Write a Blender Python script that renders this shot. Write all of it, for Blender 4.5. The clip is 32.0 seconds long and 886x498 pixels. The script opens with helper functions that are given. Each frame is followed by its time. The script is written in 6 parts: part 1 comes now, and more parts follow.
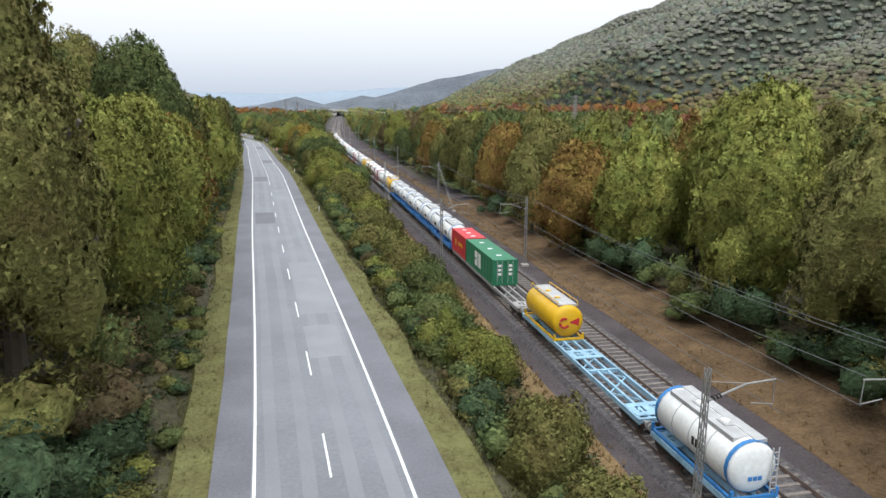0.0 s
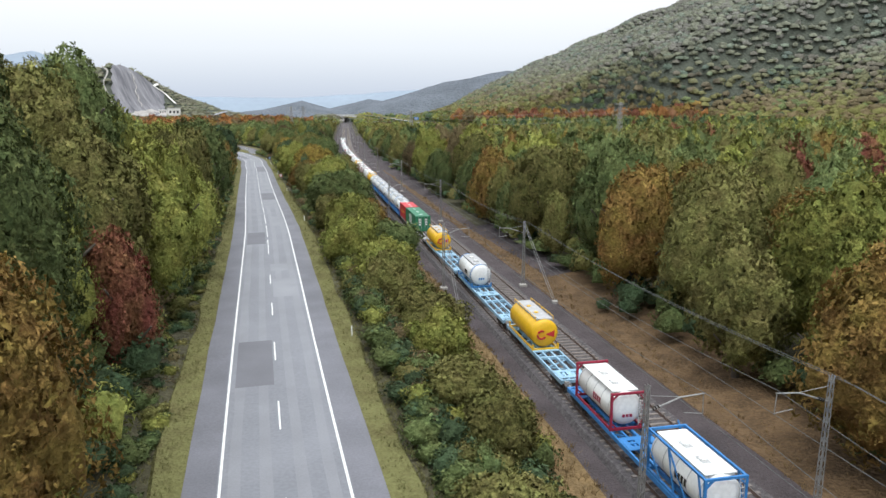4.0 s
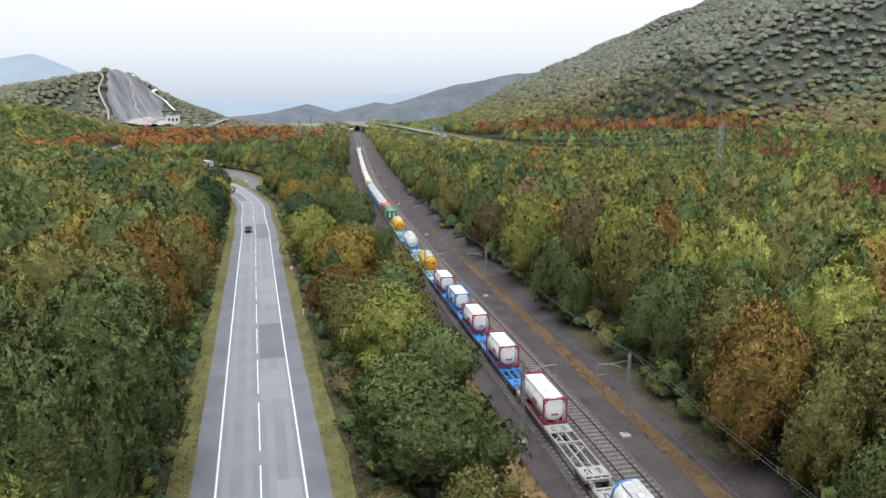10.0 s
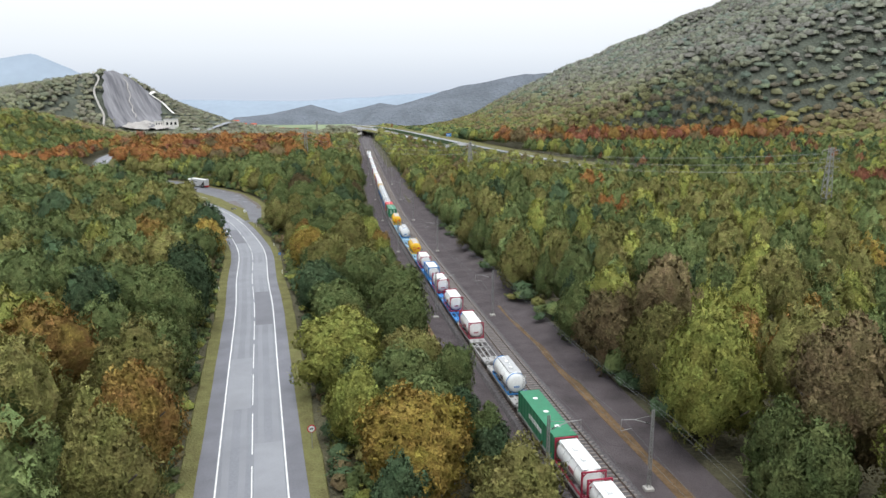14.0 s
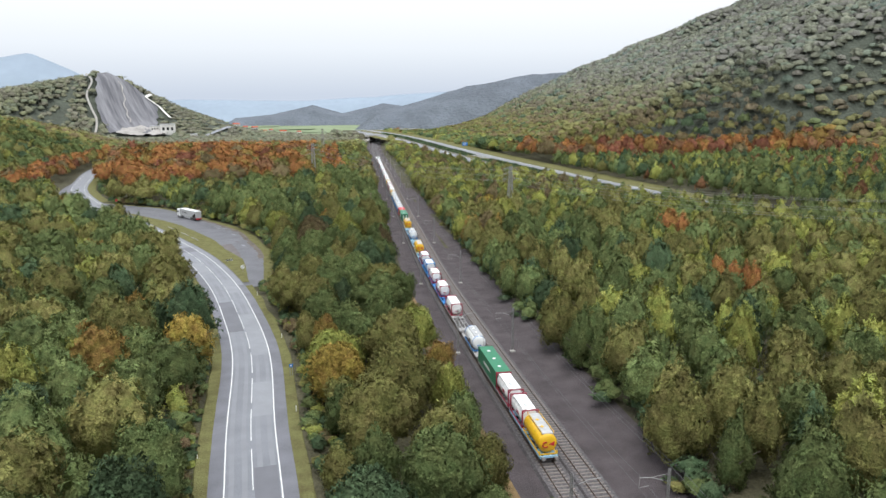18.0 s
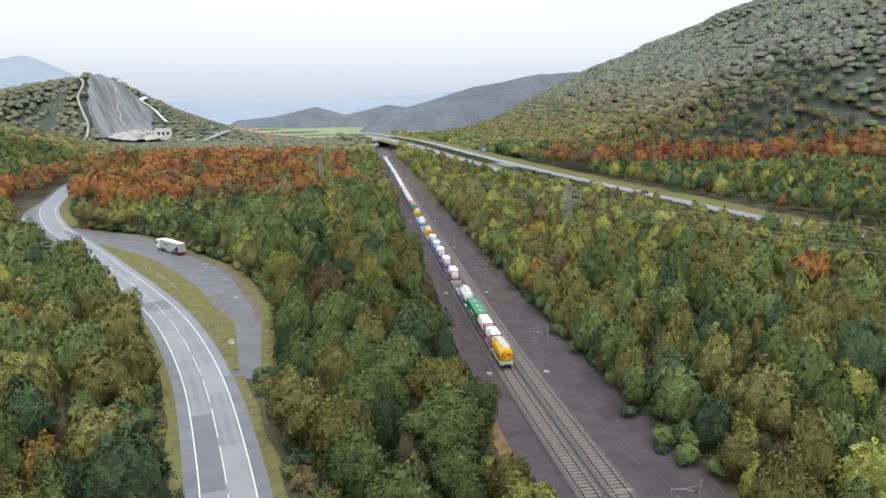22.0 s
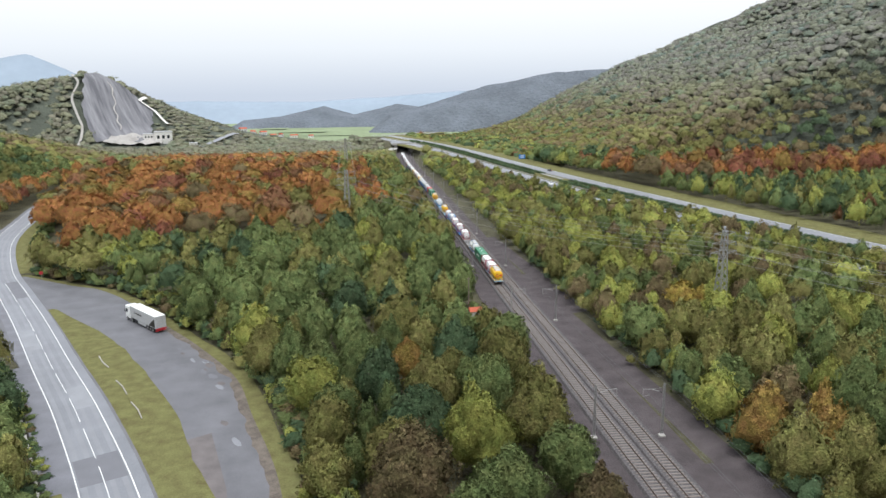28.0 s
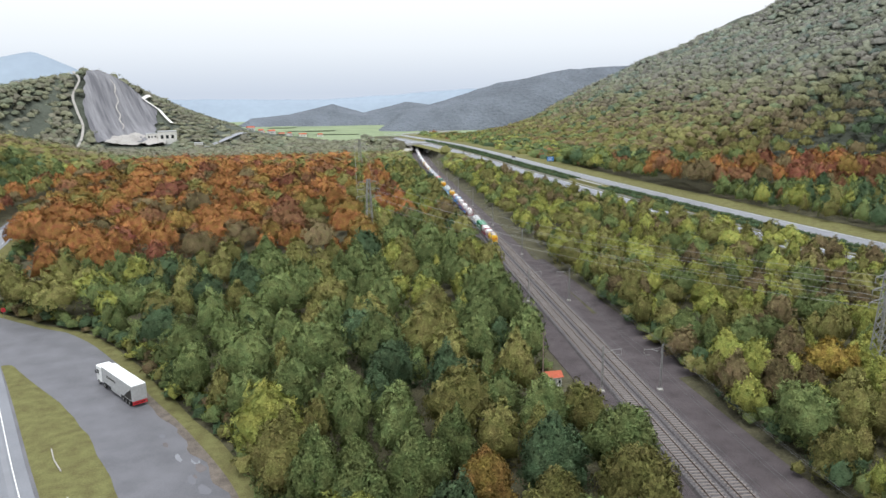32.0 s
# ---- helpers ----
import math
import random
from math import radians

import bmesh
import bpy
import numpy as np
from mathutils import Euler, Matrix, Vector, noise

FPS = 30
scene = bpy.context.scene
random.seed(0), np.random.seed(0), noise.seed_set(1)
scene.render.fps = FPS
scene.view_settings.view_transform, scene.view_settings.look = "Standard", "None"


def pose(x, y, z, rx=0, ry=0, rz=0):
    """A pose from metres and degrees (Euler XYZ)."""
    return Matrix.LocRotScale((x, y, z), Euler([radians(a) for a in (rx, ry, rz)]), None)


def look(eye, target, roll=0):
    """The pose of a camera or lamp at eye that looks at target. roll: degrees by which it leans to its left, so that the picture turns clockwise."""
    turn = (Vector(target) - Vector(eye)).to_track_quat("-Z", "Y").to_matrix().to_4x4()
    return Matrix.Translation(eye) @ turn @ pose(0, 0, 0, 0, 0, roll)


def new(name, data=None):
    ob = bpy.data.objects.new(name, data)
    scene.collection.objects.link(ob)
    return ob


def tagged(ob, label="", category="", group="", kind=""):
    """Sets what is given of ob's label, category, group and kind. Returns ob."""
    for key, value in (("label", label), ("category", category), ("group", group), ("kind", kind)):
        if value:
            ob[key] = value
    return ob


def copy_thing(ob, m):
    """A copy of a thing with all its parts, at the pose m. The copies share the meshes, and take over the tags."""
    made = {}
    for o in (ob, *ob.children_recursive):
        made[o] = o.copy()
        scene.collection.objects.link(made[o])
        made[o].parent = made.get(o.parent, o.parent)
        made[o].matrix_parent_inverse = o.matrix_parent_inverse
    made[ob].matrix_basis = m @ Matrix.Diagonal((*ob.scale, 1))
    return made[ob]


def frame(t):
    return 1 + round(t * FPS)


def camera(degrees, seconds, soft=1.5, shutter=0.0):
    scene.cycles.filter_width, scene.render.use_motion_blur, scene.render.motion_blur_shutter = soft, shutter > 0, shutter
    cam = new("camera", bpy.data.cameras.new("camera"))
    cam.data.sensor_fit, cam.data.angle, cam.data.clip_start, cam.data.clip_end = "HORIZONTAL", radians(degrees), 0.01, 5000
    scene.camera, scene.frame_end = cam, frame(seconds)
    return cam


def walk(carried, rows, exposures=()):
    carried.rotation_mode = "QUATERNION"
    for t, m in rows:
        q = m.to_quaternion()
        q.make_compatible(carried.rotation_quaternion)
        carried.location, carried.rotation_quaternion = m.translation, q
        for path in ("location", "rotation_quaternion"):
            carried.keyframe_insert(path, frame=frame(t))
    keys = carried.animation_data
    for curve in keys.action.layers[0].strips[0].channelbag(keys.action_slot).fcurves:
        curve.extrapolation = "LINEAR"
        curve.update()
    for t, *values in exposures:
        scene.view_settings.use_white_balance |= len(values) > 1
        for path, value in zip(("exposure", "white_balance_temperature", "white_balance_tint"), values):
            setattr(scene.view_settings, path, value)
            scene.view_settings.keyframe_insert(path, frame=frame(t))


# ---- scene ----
cam = camera(64.3, 32.0)
PATH = [
    (0, (-15.82, -78.23, 20.48), (1.91, 17.78, -1.16), 0.31),
    (1, (-15.29, -65.69, 20.93), (2.29, 30.34, -0.70), 0.32),
    (2, (-15.64, -53.22, 21.59), (1.76, 42.86, 0.03), 0.24),
    (3, (-16.34, -40.96, 22.31), (0.84, 55.20, 0.87), 0.03),
    (4, (-17.40, -28.76, 23.06), (-0.49, 67.46, 1.73), -0.14),
    (5, (-17.87, -16.19, 24.01), (-1.13, 80.07, 2.72), -0.19),
    (6, (-18.76, -3.37, 25.23), (-2.15, 92.91, 3.95), -0.21),
    (7, (-19.40, 9.73, 26.66), (-2.90, 106.04, 5.39), -0.24),
    (8, (-20.04, 23.04, 28.04), (-3.64, 119.37, 6.81), -0.27),
    (9, (-20.81, 36.41, 29.33), (-4.50, 132.77, 8.14), -0.27),
    (10, (-21.66, 49.89, 30.69), (-5.41, 146.27, 9.52), -0.22),
    (11, (-22.48, 63.40, 32.01), (-6.35, 159.79, 10.85), -0.17),
    (12, (-23.42, 76.91, 33.16), (-7.37, 173.31, 11.98), -0.16),
    (13, (-24.46, 90.53, 34.25), (-8.46, 186.94, 13.04), -0.17),
    (14, (-25.44, 104.15, 35.33), (-9.53, 200.58, 14.12), -0.17),
    (15, (-26.59, 118.09, 36.82), (-10.74, 214.51, 15.58), -0.19),
    (16, (-28.31, 132.88, 39.44), (-12.53, 229.31, 18.17), -0.21),
    (17, (-29.39, 147.63, 41.22), (-13.62, 244.04, 19.86), -0.15),
    (18, (-30.21, 162.56, 42.41), (-14.47, 258.97, 21.01), -0.15),
    (19, (-30.97, 177.77, 43.03), (-15.31, 274.19, 21.65), -0.26),
    (20, (-31.81, 193.04, 43.13), (-16.25, 289.48, 21.76), -0.34),
    (21, (-32.88, 208.13, 42.99), (-17.39, 304.59, 21.64), -0.39),
    (22, (-33.99, 222.66, 42.95), (-18.59, 319.14, 21.66), -0.44),
    (23, (-35.09, 236.76, 43.04), (-19.82, 333.26, 21.74), -0.48),
    (24, (-36.42, 250.49, 43.21), (-21.29, 347.01, 21.88), -0.56),
    (25, (-37.93, 263.61, 43.47), (-23.00, 360.16, 22.14), -0.64),
    (26, (-39.47, 276.25, 43.75), (-24.70, 372.82, 22.39), -0.66),
    (27, (-41.15, 288.84, 44.10), (-26.44, 385.40, 22.69), -0.58),
    (28, (-42.50, 300.95, 44.24), (-27.99, 397.53, 22.75), -0.58),
    (29, (-43.73, 312.53, 44.22), (-29.47, 409.13, 22.66), -0.58),
    (30, (-44.91, 323.53, 44.14), (-30.91, 420.16, 22.54), -0.56),
    (31, (-46.03, 333.70, 44.11), (-32.27, 430.35, 22.46), -0.58),
    (32, (-47.02, 342.62, 44.15), (-33.54, 439.29, 22.37), -0.65),
]
walk(cam, [(t, look(eye, aim, roll)) for t, eye, aim, roll in PATH])

# ---------------------------------------------------------------- world, sun, exposure
scene.view_settings.exposure = 0.2
world = bpy.data.worlds.new("overcast_sky")
scene.world = world
world.use_nodes = True
wn = world.node_tree.nodes
wl = world.node_tree.links
sky = wn.new("ShaderNodeTexSky")
sky.sky_type = "NISHITA"
sky.sun_disc = False
sky.sun_elevation = radians(75)
sky.sun_rotation = radians(180)
sky.air_density, sky.dust_density, sky.ozone_density = 1.0, 3.0, 1.0
grey = wn.new("ShaderNodeHueSaturation")
grey.inputs["Saturation"].default_value = 0.18
veil = wn.new("ShaderNodeMix")
veil.data_type = "RGBA"
veil.inputs["Factor"].default_value = 0.88
# cloud: a white deck overhead, bluer and dimmer mist towards the horizon
where = wn.new("ShaderNodeTexCoord")
parts = wn.new("ShaderNodeSeparateXYZ")
deck = wn.new("ShaderNodeValToRGB")
for k, (p, c) in enumerate(((0.0, (5.4, 6.05, 7.1)), (0.02, (6.0, 6.6, 7.5)), (0.06, (7.3, 7.8, 8.4)), (0.11, (8.3, 8.6, 9.1)), (0.3, (9.2, 9.8, 10.7)), (1.0, (9.4, 10.0, 10.9)))):
    e = deck.color_ramp.elements[k] if k < 2 else deck.color_ramp.elements.new(p)
    e.position, e.color = p, (*c, 1)
wl.new(where.outputs["Generated"], parts.inputs[0])
wl.new(parts.outputs["Z"], deck.inputs[0])
wl.new(deck.outputs[0], veil.inputs["B"])
wl.new(sky.outputs[0], grey.inputs["Color"])
wl.new(grey.outputs[0], veil.inputs["A"])
wl.new(veil.outputs["Result"], wn["Background"].inputs["Color"])
wn["Background"].inputs["Strength"].default_value = 0.112
sun = new("sun", bpy.data.lights.new("sun", "SUN"))
sun.data.energy, sun.data.angle, sun.data.color = 2.0, radians(45), (0.98, 1.0, 0.985)
sun.matrix_world = look((0, 0, 300), (0, 80, 0))

# ---------------------------------------------------------------- materials


def mat(name, color, rough=0.8, metal=0.0, vary=0.25, scale=1.0, bump=0.0, spec=0.3, color2=None, fine=8.0):
    """A procedural material: base colour varied at two scales, with an optional bump."""
    m = bpy.data.materials.new(name)
    m.use_nodes = True
    n, l = m.node_tree.nodes, m.node_tree.links
    b = n["Principled BSDF"]
    b.inputs["Roughness"].default_value = rough
    b.inputs["Metallic"].default_value = metal
    b.inputs["Specular IOR Level"].default_value = spec
    tc = n.new("ShaderNodeTexCoord")
    big, small = n.new("ShaderNodeTexNoise"), n.new("ShaderNodeTexNoise")
    big.inputs["Scale"].default_value, small.inputs["Scale"].default_value = scale, scale * fine
    big.inputs["Detail"].default_value = 4
    small.inputs["Detail"].default_value = 3
    l.new(tc.outputs["Object"], big.inputs["Vector"])
    l.new(tc.outputs["Object"], small.inputs["Vector"])
    add = n.new("ShaderNodeMath")
    add.operation = "MULTIPLY_ADD"
    add.inputs[1].default_value = 0.6
    l.new(big.outputs["Fac"], add.inputs[0])
    half = n.new("ShaderNodeMath")
    half.operation = "MULTIPLY"
    half.inputs[1].default_value = 0.4
    l.new(small.outputs["Fac"], half.inputs[0])
    l.new(half.outputs[0], add.inputs[2])
    ramp = n.new("ShaderNodeValToRGB")
    c1 = color2 or tuple(c * (1 - vary) for c in color)
    c2 = tuple(min(1, c * (1 + vary)) for c in color)
    ramp.color_ramp.elements[0].position, ramp.color_ramp.elements[1].position = 0.35, 0.65
    ramp.color_ramp.elements[0].color, ramp.color_ramp.elements[1].color = (*c1, 1), (*c2, 1)
    l.new(add.outputs[0], ramp.inputs[0])
    l.new(ramp.outputs[0], b.inputs["Base Color"])
    if bump:
        bp = n.new("ShaderNodeBump")
        bp.inputs["Strength"].default_value = bump
        bp.inputs["Distance"].default_value = 0.3 / scale
        l.new(small.outputs["Fac"], bp.inputs["Height"])
        l.new(bp.outputs[0], b.inputs["Normal"])
    return m


def leaf_mat(name, ramp_colors=None, lacy=True):
    """Foliage: colour from each tree (object random) or from the joined forest's kind-and-haze attribute, varied leaf
    by leaf.
    """
    m = bpy.data.materials.new(name)
    m.use_nodes = True
    n, l = m.node_tree.nodes, m.node_tree.links
    b = n["Principled BSDF"]
    b.inputs["Roughness"].default_value = 0.8
    b.inputs["Specular IOR Level"].default_value = 0.05
    if ramp_colors:
        info = n.new("ShaderNodeObjectInfo")
        ramp = n.new("ShaderNodeValToRGB")
        el = ramp.color_ramp.elements
        while len(el) < len(ramp_colors):
            el.new(0.5)
        for i, c in enumerate(ramp_colors):
            el[i].position = i / (len(ramp_colors) - 1)
            el[i].color = (*c, 1)
        l.new(info.outputs["Random"], ramp.inputs[0])
        base = ramp.outputs[0]
    else:
        at = n.new("ShaderNodeAttribute")
        at.attribute_name = "species_haze"
        base = at.outputs["Color"]
    geo = n.new("ShaderNodeNewGeometry")
    noi = n.new("ShaderNodeTexNoise")
    noi.inputs["Scale"].default_value = 0.55
    l.new(geo.outputs["Position"], noi.inputs["Vector"])
    leafy = n.new("ShaderNodeTexNoise")
    leafy.inputs["Scale"].default_value = 3.2
    leafy.inputs["Detail"].default_value = 4
    l.new(geo.outputs["Position"], leafy.inputs["Vector"])
    mott = n.new("ShaderNodeMapRange")
    mott.inputs["From Min"].default_value, mott.inputs["From Max"].default_value = 0.32, 0.68
    mott.inputs["To Min"].default_value, mott.inputs["To Max"].default_value = 0.74, 1.26
    l.new(leafy.outputs["Fac"], mott.inputs["Value"])
    hsv = n.new("ShaderNodeHueSaturation")
    val = n.new("ShaderNodeMapRange")
    val.inputs["To Min"].default_value, val.inputs["To Max"].default_value = (0.6, 1.42) if lacy else (0.8, 1.0)
    l.new(geo.outputs["Random Per Island"], val.inputs["Value"])
    hue = n.new("ShaderNodeMapRange")
    hue.inputs["From Min"].default_value, hue.inputs["From Max"].default_value = 0.3, 0.7
    hue.inputs["To Min"].default_value, hue.inputs["To Max"].default_value = 0.475, 0.515
    l.new(noi.outputs["Fac"], hue.inputs["Value"])
    both = n.new("ShaderNodeMath")
    both.operation = "MULTIPLY"
    l.new(val.outputs[0], both.inputs[0])
    l.new(mott.outputs[0], both.inputs[1])
    l.new(both.outputs[0], hsv.inputs["Value"])
    l.new(hue.outputs[0], hsv.inputs["Hue"])
    l.new(base, hsv.inputs["Color"])
    l.new(hsv.outputs[0], b.inputs["Base Color"])
    relief = n.new("ShaderNodeBump")
    relief.inputs["Strength"].default_value, relief.inputs["Distance"].default_value = 0.9, 0.5
    l.new(leafy.outputs["Fac"], relief.inputs["Height"])
    l.new(relief.outputs[0], b.inputs["Normal"])
    tr = n.new("ShaderNodeBsdfTranslucent")
    l.new(hsv.outputs[0], tr.inputs["Color"])
    mix = n.new("ShaderNodeMixShader")
    mix.inputs[0].default_value = 0.12
    l.new(b.outputs[0], mix.inputs[1])
    l.new(tr.outputs[0], mix.inputs[2])
    if lacy:
        # gaps between the leaves of a spray
        gaps = n.new("ShaderNodeTexNoise")
        gaps.inputs["Scale"].default_value, gaps.inputs["Detail"].default_value = 4.6, 1.5
        l.new(geo.outputs["Position"], gaps.inputs["Vector"])
        cut = n.new("ShaderNodeMath")
        cut.operation = "GREATER_THAN"
        cut.inputs[1].default_value = 0.49
        l.new(gaps.outputs["Fac"], cut.inputs[0])
        clear = n.new("ShaderNodeBsdfTransparent")
        leaf = n.new("ShaderNodeMixShader")
        l.new(cut.outputs[0], leaf.inputs[0])
        l.new(clear.outputs[0], leaf.inputs[1])
        l.new(mix.outputs[0], leaf.inputs[2])
        mix = leaf
    l.new(mix.outputs[0], n["Material Output"].inputs["Surface"])
    return m


DARK, GREEN, OLIVE, LIME = (0.085, 0.13, 0.066), (0.152, 0.194, 0.074), (0.218, 0.212, 0.073), (0.29, 0.31, 0.083)
BROWN, ORANGE, RED, YELLOW = (0.19, 0.152, 0.077), (0.36, 0.18, 0.064), (0.235, 0.105, 0.06), (0.37, 0.28, 0.07)
GOLDEN, RUSTC = (0.285, 0.195, 0.06), (0.235, 0.13, 0.065)

GRASS = mat("verge_grass", (0.155, 0.155, 0.064), 0.95, vary=0.3, scale=0.5, bump=0.6, spec=0.05, color2=(0.13, 0.115, 0.052))
DRY = mat("dry_grass", (0.215, 0.145, 0.068), 0.95, vary=0.35, scale=0.6, bump=0.6)
RUST = mat("bracken", (0.15, 0.095, 0.05), 0.95, vary=0.4, scale=0.5, bump=0.6)
GROUND = mat("forest_floor", (0.085, 0.078, 0.045), 0.95, vary=0.4, scale=0.25, bump=0.5)
ASPHALT = mat("road_asphalt", (0.208, 0.213, 0.234), 0.5, vary=0.15, scale=0.15, bump=0.05, fine=30)
ASPHALT_DARK = mat("old_asphalt", (0.142, 0.14, 0.152), 0.6, vary=0.22, scale=0.2, bump=0.08, fine=30)
PATCH = mat("patch_asphalt", (0.275, 0.28, 0.3), 0.65, vary=0.1, scale=0.3, bump=0.05, fine=30)
PATCH2 = mat("tar_patch", (0.16, 0.16, 0.177), 0.6, vary=0.1, scale=0.3, bump=0.05, fine=30)
WORN = mat("polished_asphalt", (0.236, 0.24, 0.26), 0.5, vary=0.1, scale=0.3, bump=0.05, fine=30)
SHOULDER = mat("shoulder_asphalt", (0.168, 0.168, 0.188), 0.6, vary=0.2, scale=0.25, bump=0.06, fine=30)
BROWN_TAR = mat("brown_asphalt", (0.15, 0.132, 0.13), 0.8, vary=0.2, scale=0.4, bump=0.08, fine=25)
MUD = mat("dried_mud", (0.15, 0.125, 0.105), 0.9, vary=0.35, scale=0.6, bump=0.3)
PAINT = mat("road_paint", (0.8, 0.8, 0.78), 0.7, vary=0.12, scale=2.0)
SLEEPER = mat("sleeper_concrete", (0.23, 0.2, 0.18), 0.9, vary=0.25, scale=1.5)
BALLAST = mat("ballast", (0.115, 0.104, 0.106), 0.95, vary=0.5, scale=3.0, bump=0.8, fine=4)
CINDER = mat("trackside_cinder", (0.1, 0.083, 0.086), 0.95, vary=0.3, scale=0.3, bump=0.6, fine=20)
STEEL = mat("rail_steel", (0.12, 0.085, 0.07), 0.6, 0.5, vary=0.3, scale=2.0)
RAIL_TOP = mat("rail_head_steel", (0.3, 0.28, 0.27), 0.4, 0.8, vary=0.2, scale=2.0)
CONCRETE = mat("concrete", (0.4, 0.38, 0.35), 0.85, vary=0.2, scale=1.0, bump=0.2)
GALV = mat("galvanised_steel", (0.33, 0.325, 0.315), 0.5, 0.4, vary=0.2, scale=2.0)
WIRE = mat("weathered_wire", (0.16, 0.165, 0.165), 0.6, 0.3, vary=0.15, scale=2.0)
WOODPOLE = mat("weathered_wood", (0.25, 0.2, 0.16), 0.9, vary=0.3, scale=2.0, bump=0.2)
WHITE = mat("white_tank_paint", (0.86, 0.86, 0.84), 0.35, vary=0.1, scale=0.7, spec=0.5)
TANKGREY = mat("tank_walkway_grey", (0.5, 0.5, 0.5), 0.6, 0.2, vary=0.15, scale=1.5)
YELLOWP = mat("yellow_paint", (0.82, 0.48, 0.02), 0.4, vary=0.1, scale=0.8, spec=0.5)
REDP = mat("red_paint", (0.55, 0.03, 0.04), 0.45, vary=0.15, scale=0.8, spec=0.5)
DKRED = mat("dark_red_paint", (0.33, 0.03, 0.06), 0.5, vary=0.15, scale=0.8)
BLUEP = mat("blue_paint", (0.05, 0.22, 0.52), 0.5, vary=0.2, scale=0.8)
LBLUE = mat("pale_blue_paint", (0.3, 0.48, 0.62), 0.6, vary=0.25, scale=0.8)
GREYP = mat("grey_wagon_paint", (0.34, 0.33, 0.32), 0.65, vary=0.25, scale=0.8)
GREENP = mat("green_container_paint", (0.03, 0.2, 0.1), 0.5, vary=0.12, scale=0.7, spec=0.4)
REDBOX = mat("red_container_paint", (0.6, 0.04, 0.05), 0.5, vary=0.12, scale=0.7, spec=0.4)
DARKIRON = mat("dark_running_gear", (0.05, 0.045, 0.04), 0.8, 0.3, vary=0.3, scale=2.0)
GLASS = mat("dark_glass", (0.02, 0.025, 0.03), 0.08, vary=0.1, scale=1.0, spec=0.6)
RUBBER = mat("tyre_rubber", (0.03, 0.03, 0.03), 0.85, vary=0.2, scale=3.0)
TILE = mat("red_roof_tile", (0.45, 0.11, 0.06), 0.8, vary=0.25, scale=3.0, bump=0.3)
PLASTER = mat("white_plaster", (0.72, 0.7, 0.66), 0.85, vary=0.1, scale=1.0, bump=0.1)
SIGNBLUE = mat("sign_blue", (0.03, 0.2, 0.6), 0.5, vary=0.05, scale=1.0)
BLACKP = mat("black_paint", (0.02, 0.02, 0.022), 0.3, vary=0.1, scale=1.0, spec=0.5)
ROCK = mat("quarry_rock", (0.185, 0.182, 0.192), 0.95, vary=0.35, scale=0.1, bump=0.8, fine=4, color2=(0.12, 0.118, 0.13))
rock_nodes = ROCK.node_tree
beds = rock_nodes.nodes.new("ShaderNodeMapping")
beds.vector_type = "TEXTURE"
beds.inputs["Rotation"].default_value = (0, 0, radians(28))
beds.inputs["Scale"].default_value = (1.0, 14.0, 14.0)
for q in [q for q in rock_nodes.nodes if q.type == "TEX_NOISE"]:
    rock_nodes.links.new(beds.outputs[0], q.inputs["Vector"])
rock_nodes.links.new([q for q in rock_nodes.nodes if q.type == "TEX_COORD"][0].outputs["Object"], beds.inputs[0])
GRAVEL = mat("track_gravel", (0.36, 0.34, 0.31), 0.95, vary=0.2, scale=0.3, bump=0.3)
SPOIL = mat("quarry_spoil", (0.4, 0.375, 0.35), 0.95, vary=0.2, scale=0.06, bump=0.4, fine=9)
FIELD = mat("valley_field", (0.22, 0.27, 0.15), 0.95, vary=0.2, scale=0.01, fine=6)
SCRUB = mat("hillside_scrub", (0.09, 0.1, 0.078), 1.0, vary=0.3, scale=0.05, bump=0.5, fine=8)
# far hills: blue-grey distance haze is put into both base colours
HAZEWOOD = mat("hazed_hill_wood", (0.145, 0.163, 0.187), 1.0, vary=0.22, scale=0.012, bump=0.6, fine=9)
HAZEHILL = mat("hazed_farthest_hills", (0.29, 0.345, 0.41), 1.0, vary=0.06, scale=0.003, fine=10)
LEAF, MASS = leaf_mat("forest_leaves"), leaf_mat("forest_foliage", None, False)
KIND = {}
for word, c in (("dark_green", DARK), ("green", GREEN), ("olive", OLIVE), ("lime", LIME), ("brown", BROWN), ("orange", ORANGE), ("red", RED), ("yellow", YELLOW), ("golden", GOLDEN), ("russet", RUSTC)):
    tones = [tuple(q * f for q in c) for f in (0.7, 0.9, 1.1)]
    KIND[c] = leaf_mat(word + "_leaves", tones), leaf_mat(word + "_foliage", tones, False)
BARK = mat("bark", (0.12, 0.1, 0.08), 0.95, vary=0.35, scale=1.5, bump=0.6)

# ---------------------------------------------------------------- mesh helpers


def obj(name, verts, faces, material, parent=None, label="", smooth=False):
    me = bpy.data.meshes.new(name)
    me.from_pydata([tuple(v) for v in verts], [], [tuple(f) for f in faces])
    me.materials.append(material)
    if smooth:
        me.polygons.foreach_set("use_smooth", [True] * len(me.polygons))
    ob = new(name, me)
    ob.parent = parent
    if label:
        ob["label"] = label
    return ob


def part(name, bm, material, parent=None, label="", smooth=False):
    """Links a bmesh as one mesh object under a thing or a part."""
    me = bpy.data.meshes.new(name)
    bm.to_mesh(me)
    bm.free()
    me.materials.append(material)
    if smooth:
        me.polygons.foreach_set("use_smooth", [True] * len(me.polygons))
    ob = new(name, me)
    ob.parent = parent
    if label:
        ob["label"] = label
    return ob


def empty(name, m, label="", category="", group="", kind=""):
    ob = new(name)
    ob.matrix_basis = m
    ob.empty_display_size = 0.3
    return tagged(ob, label, category, group, kind)


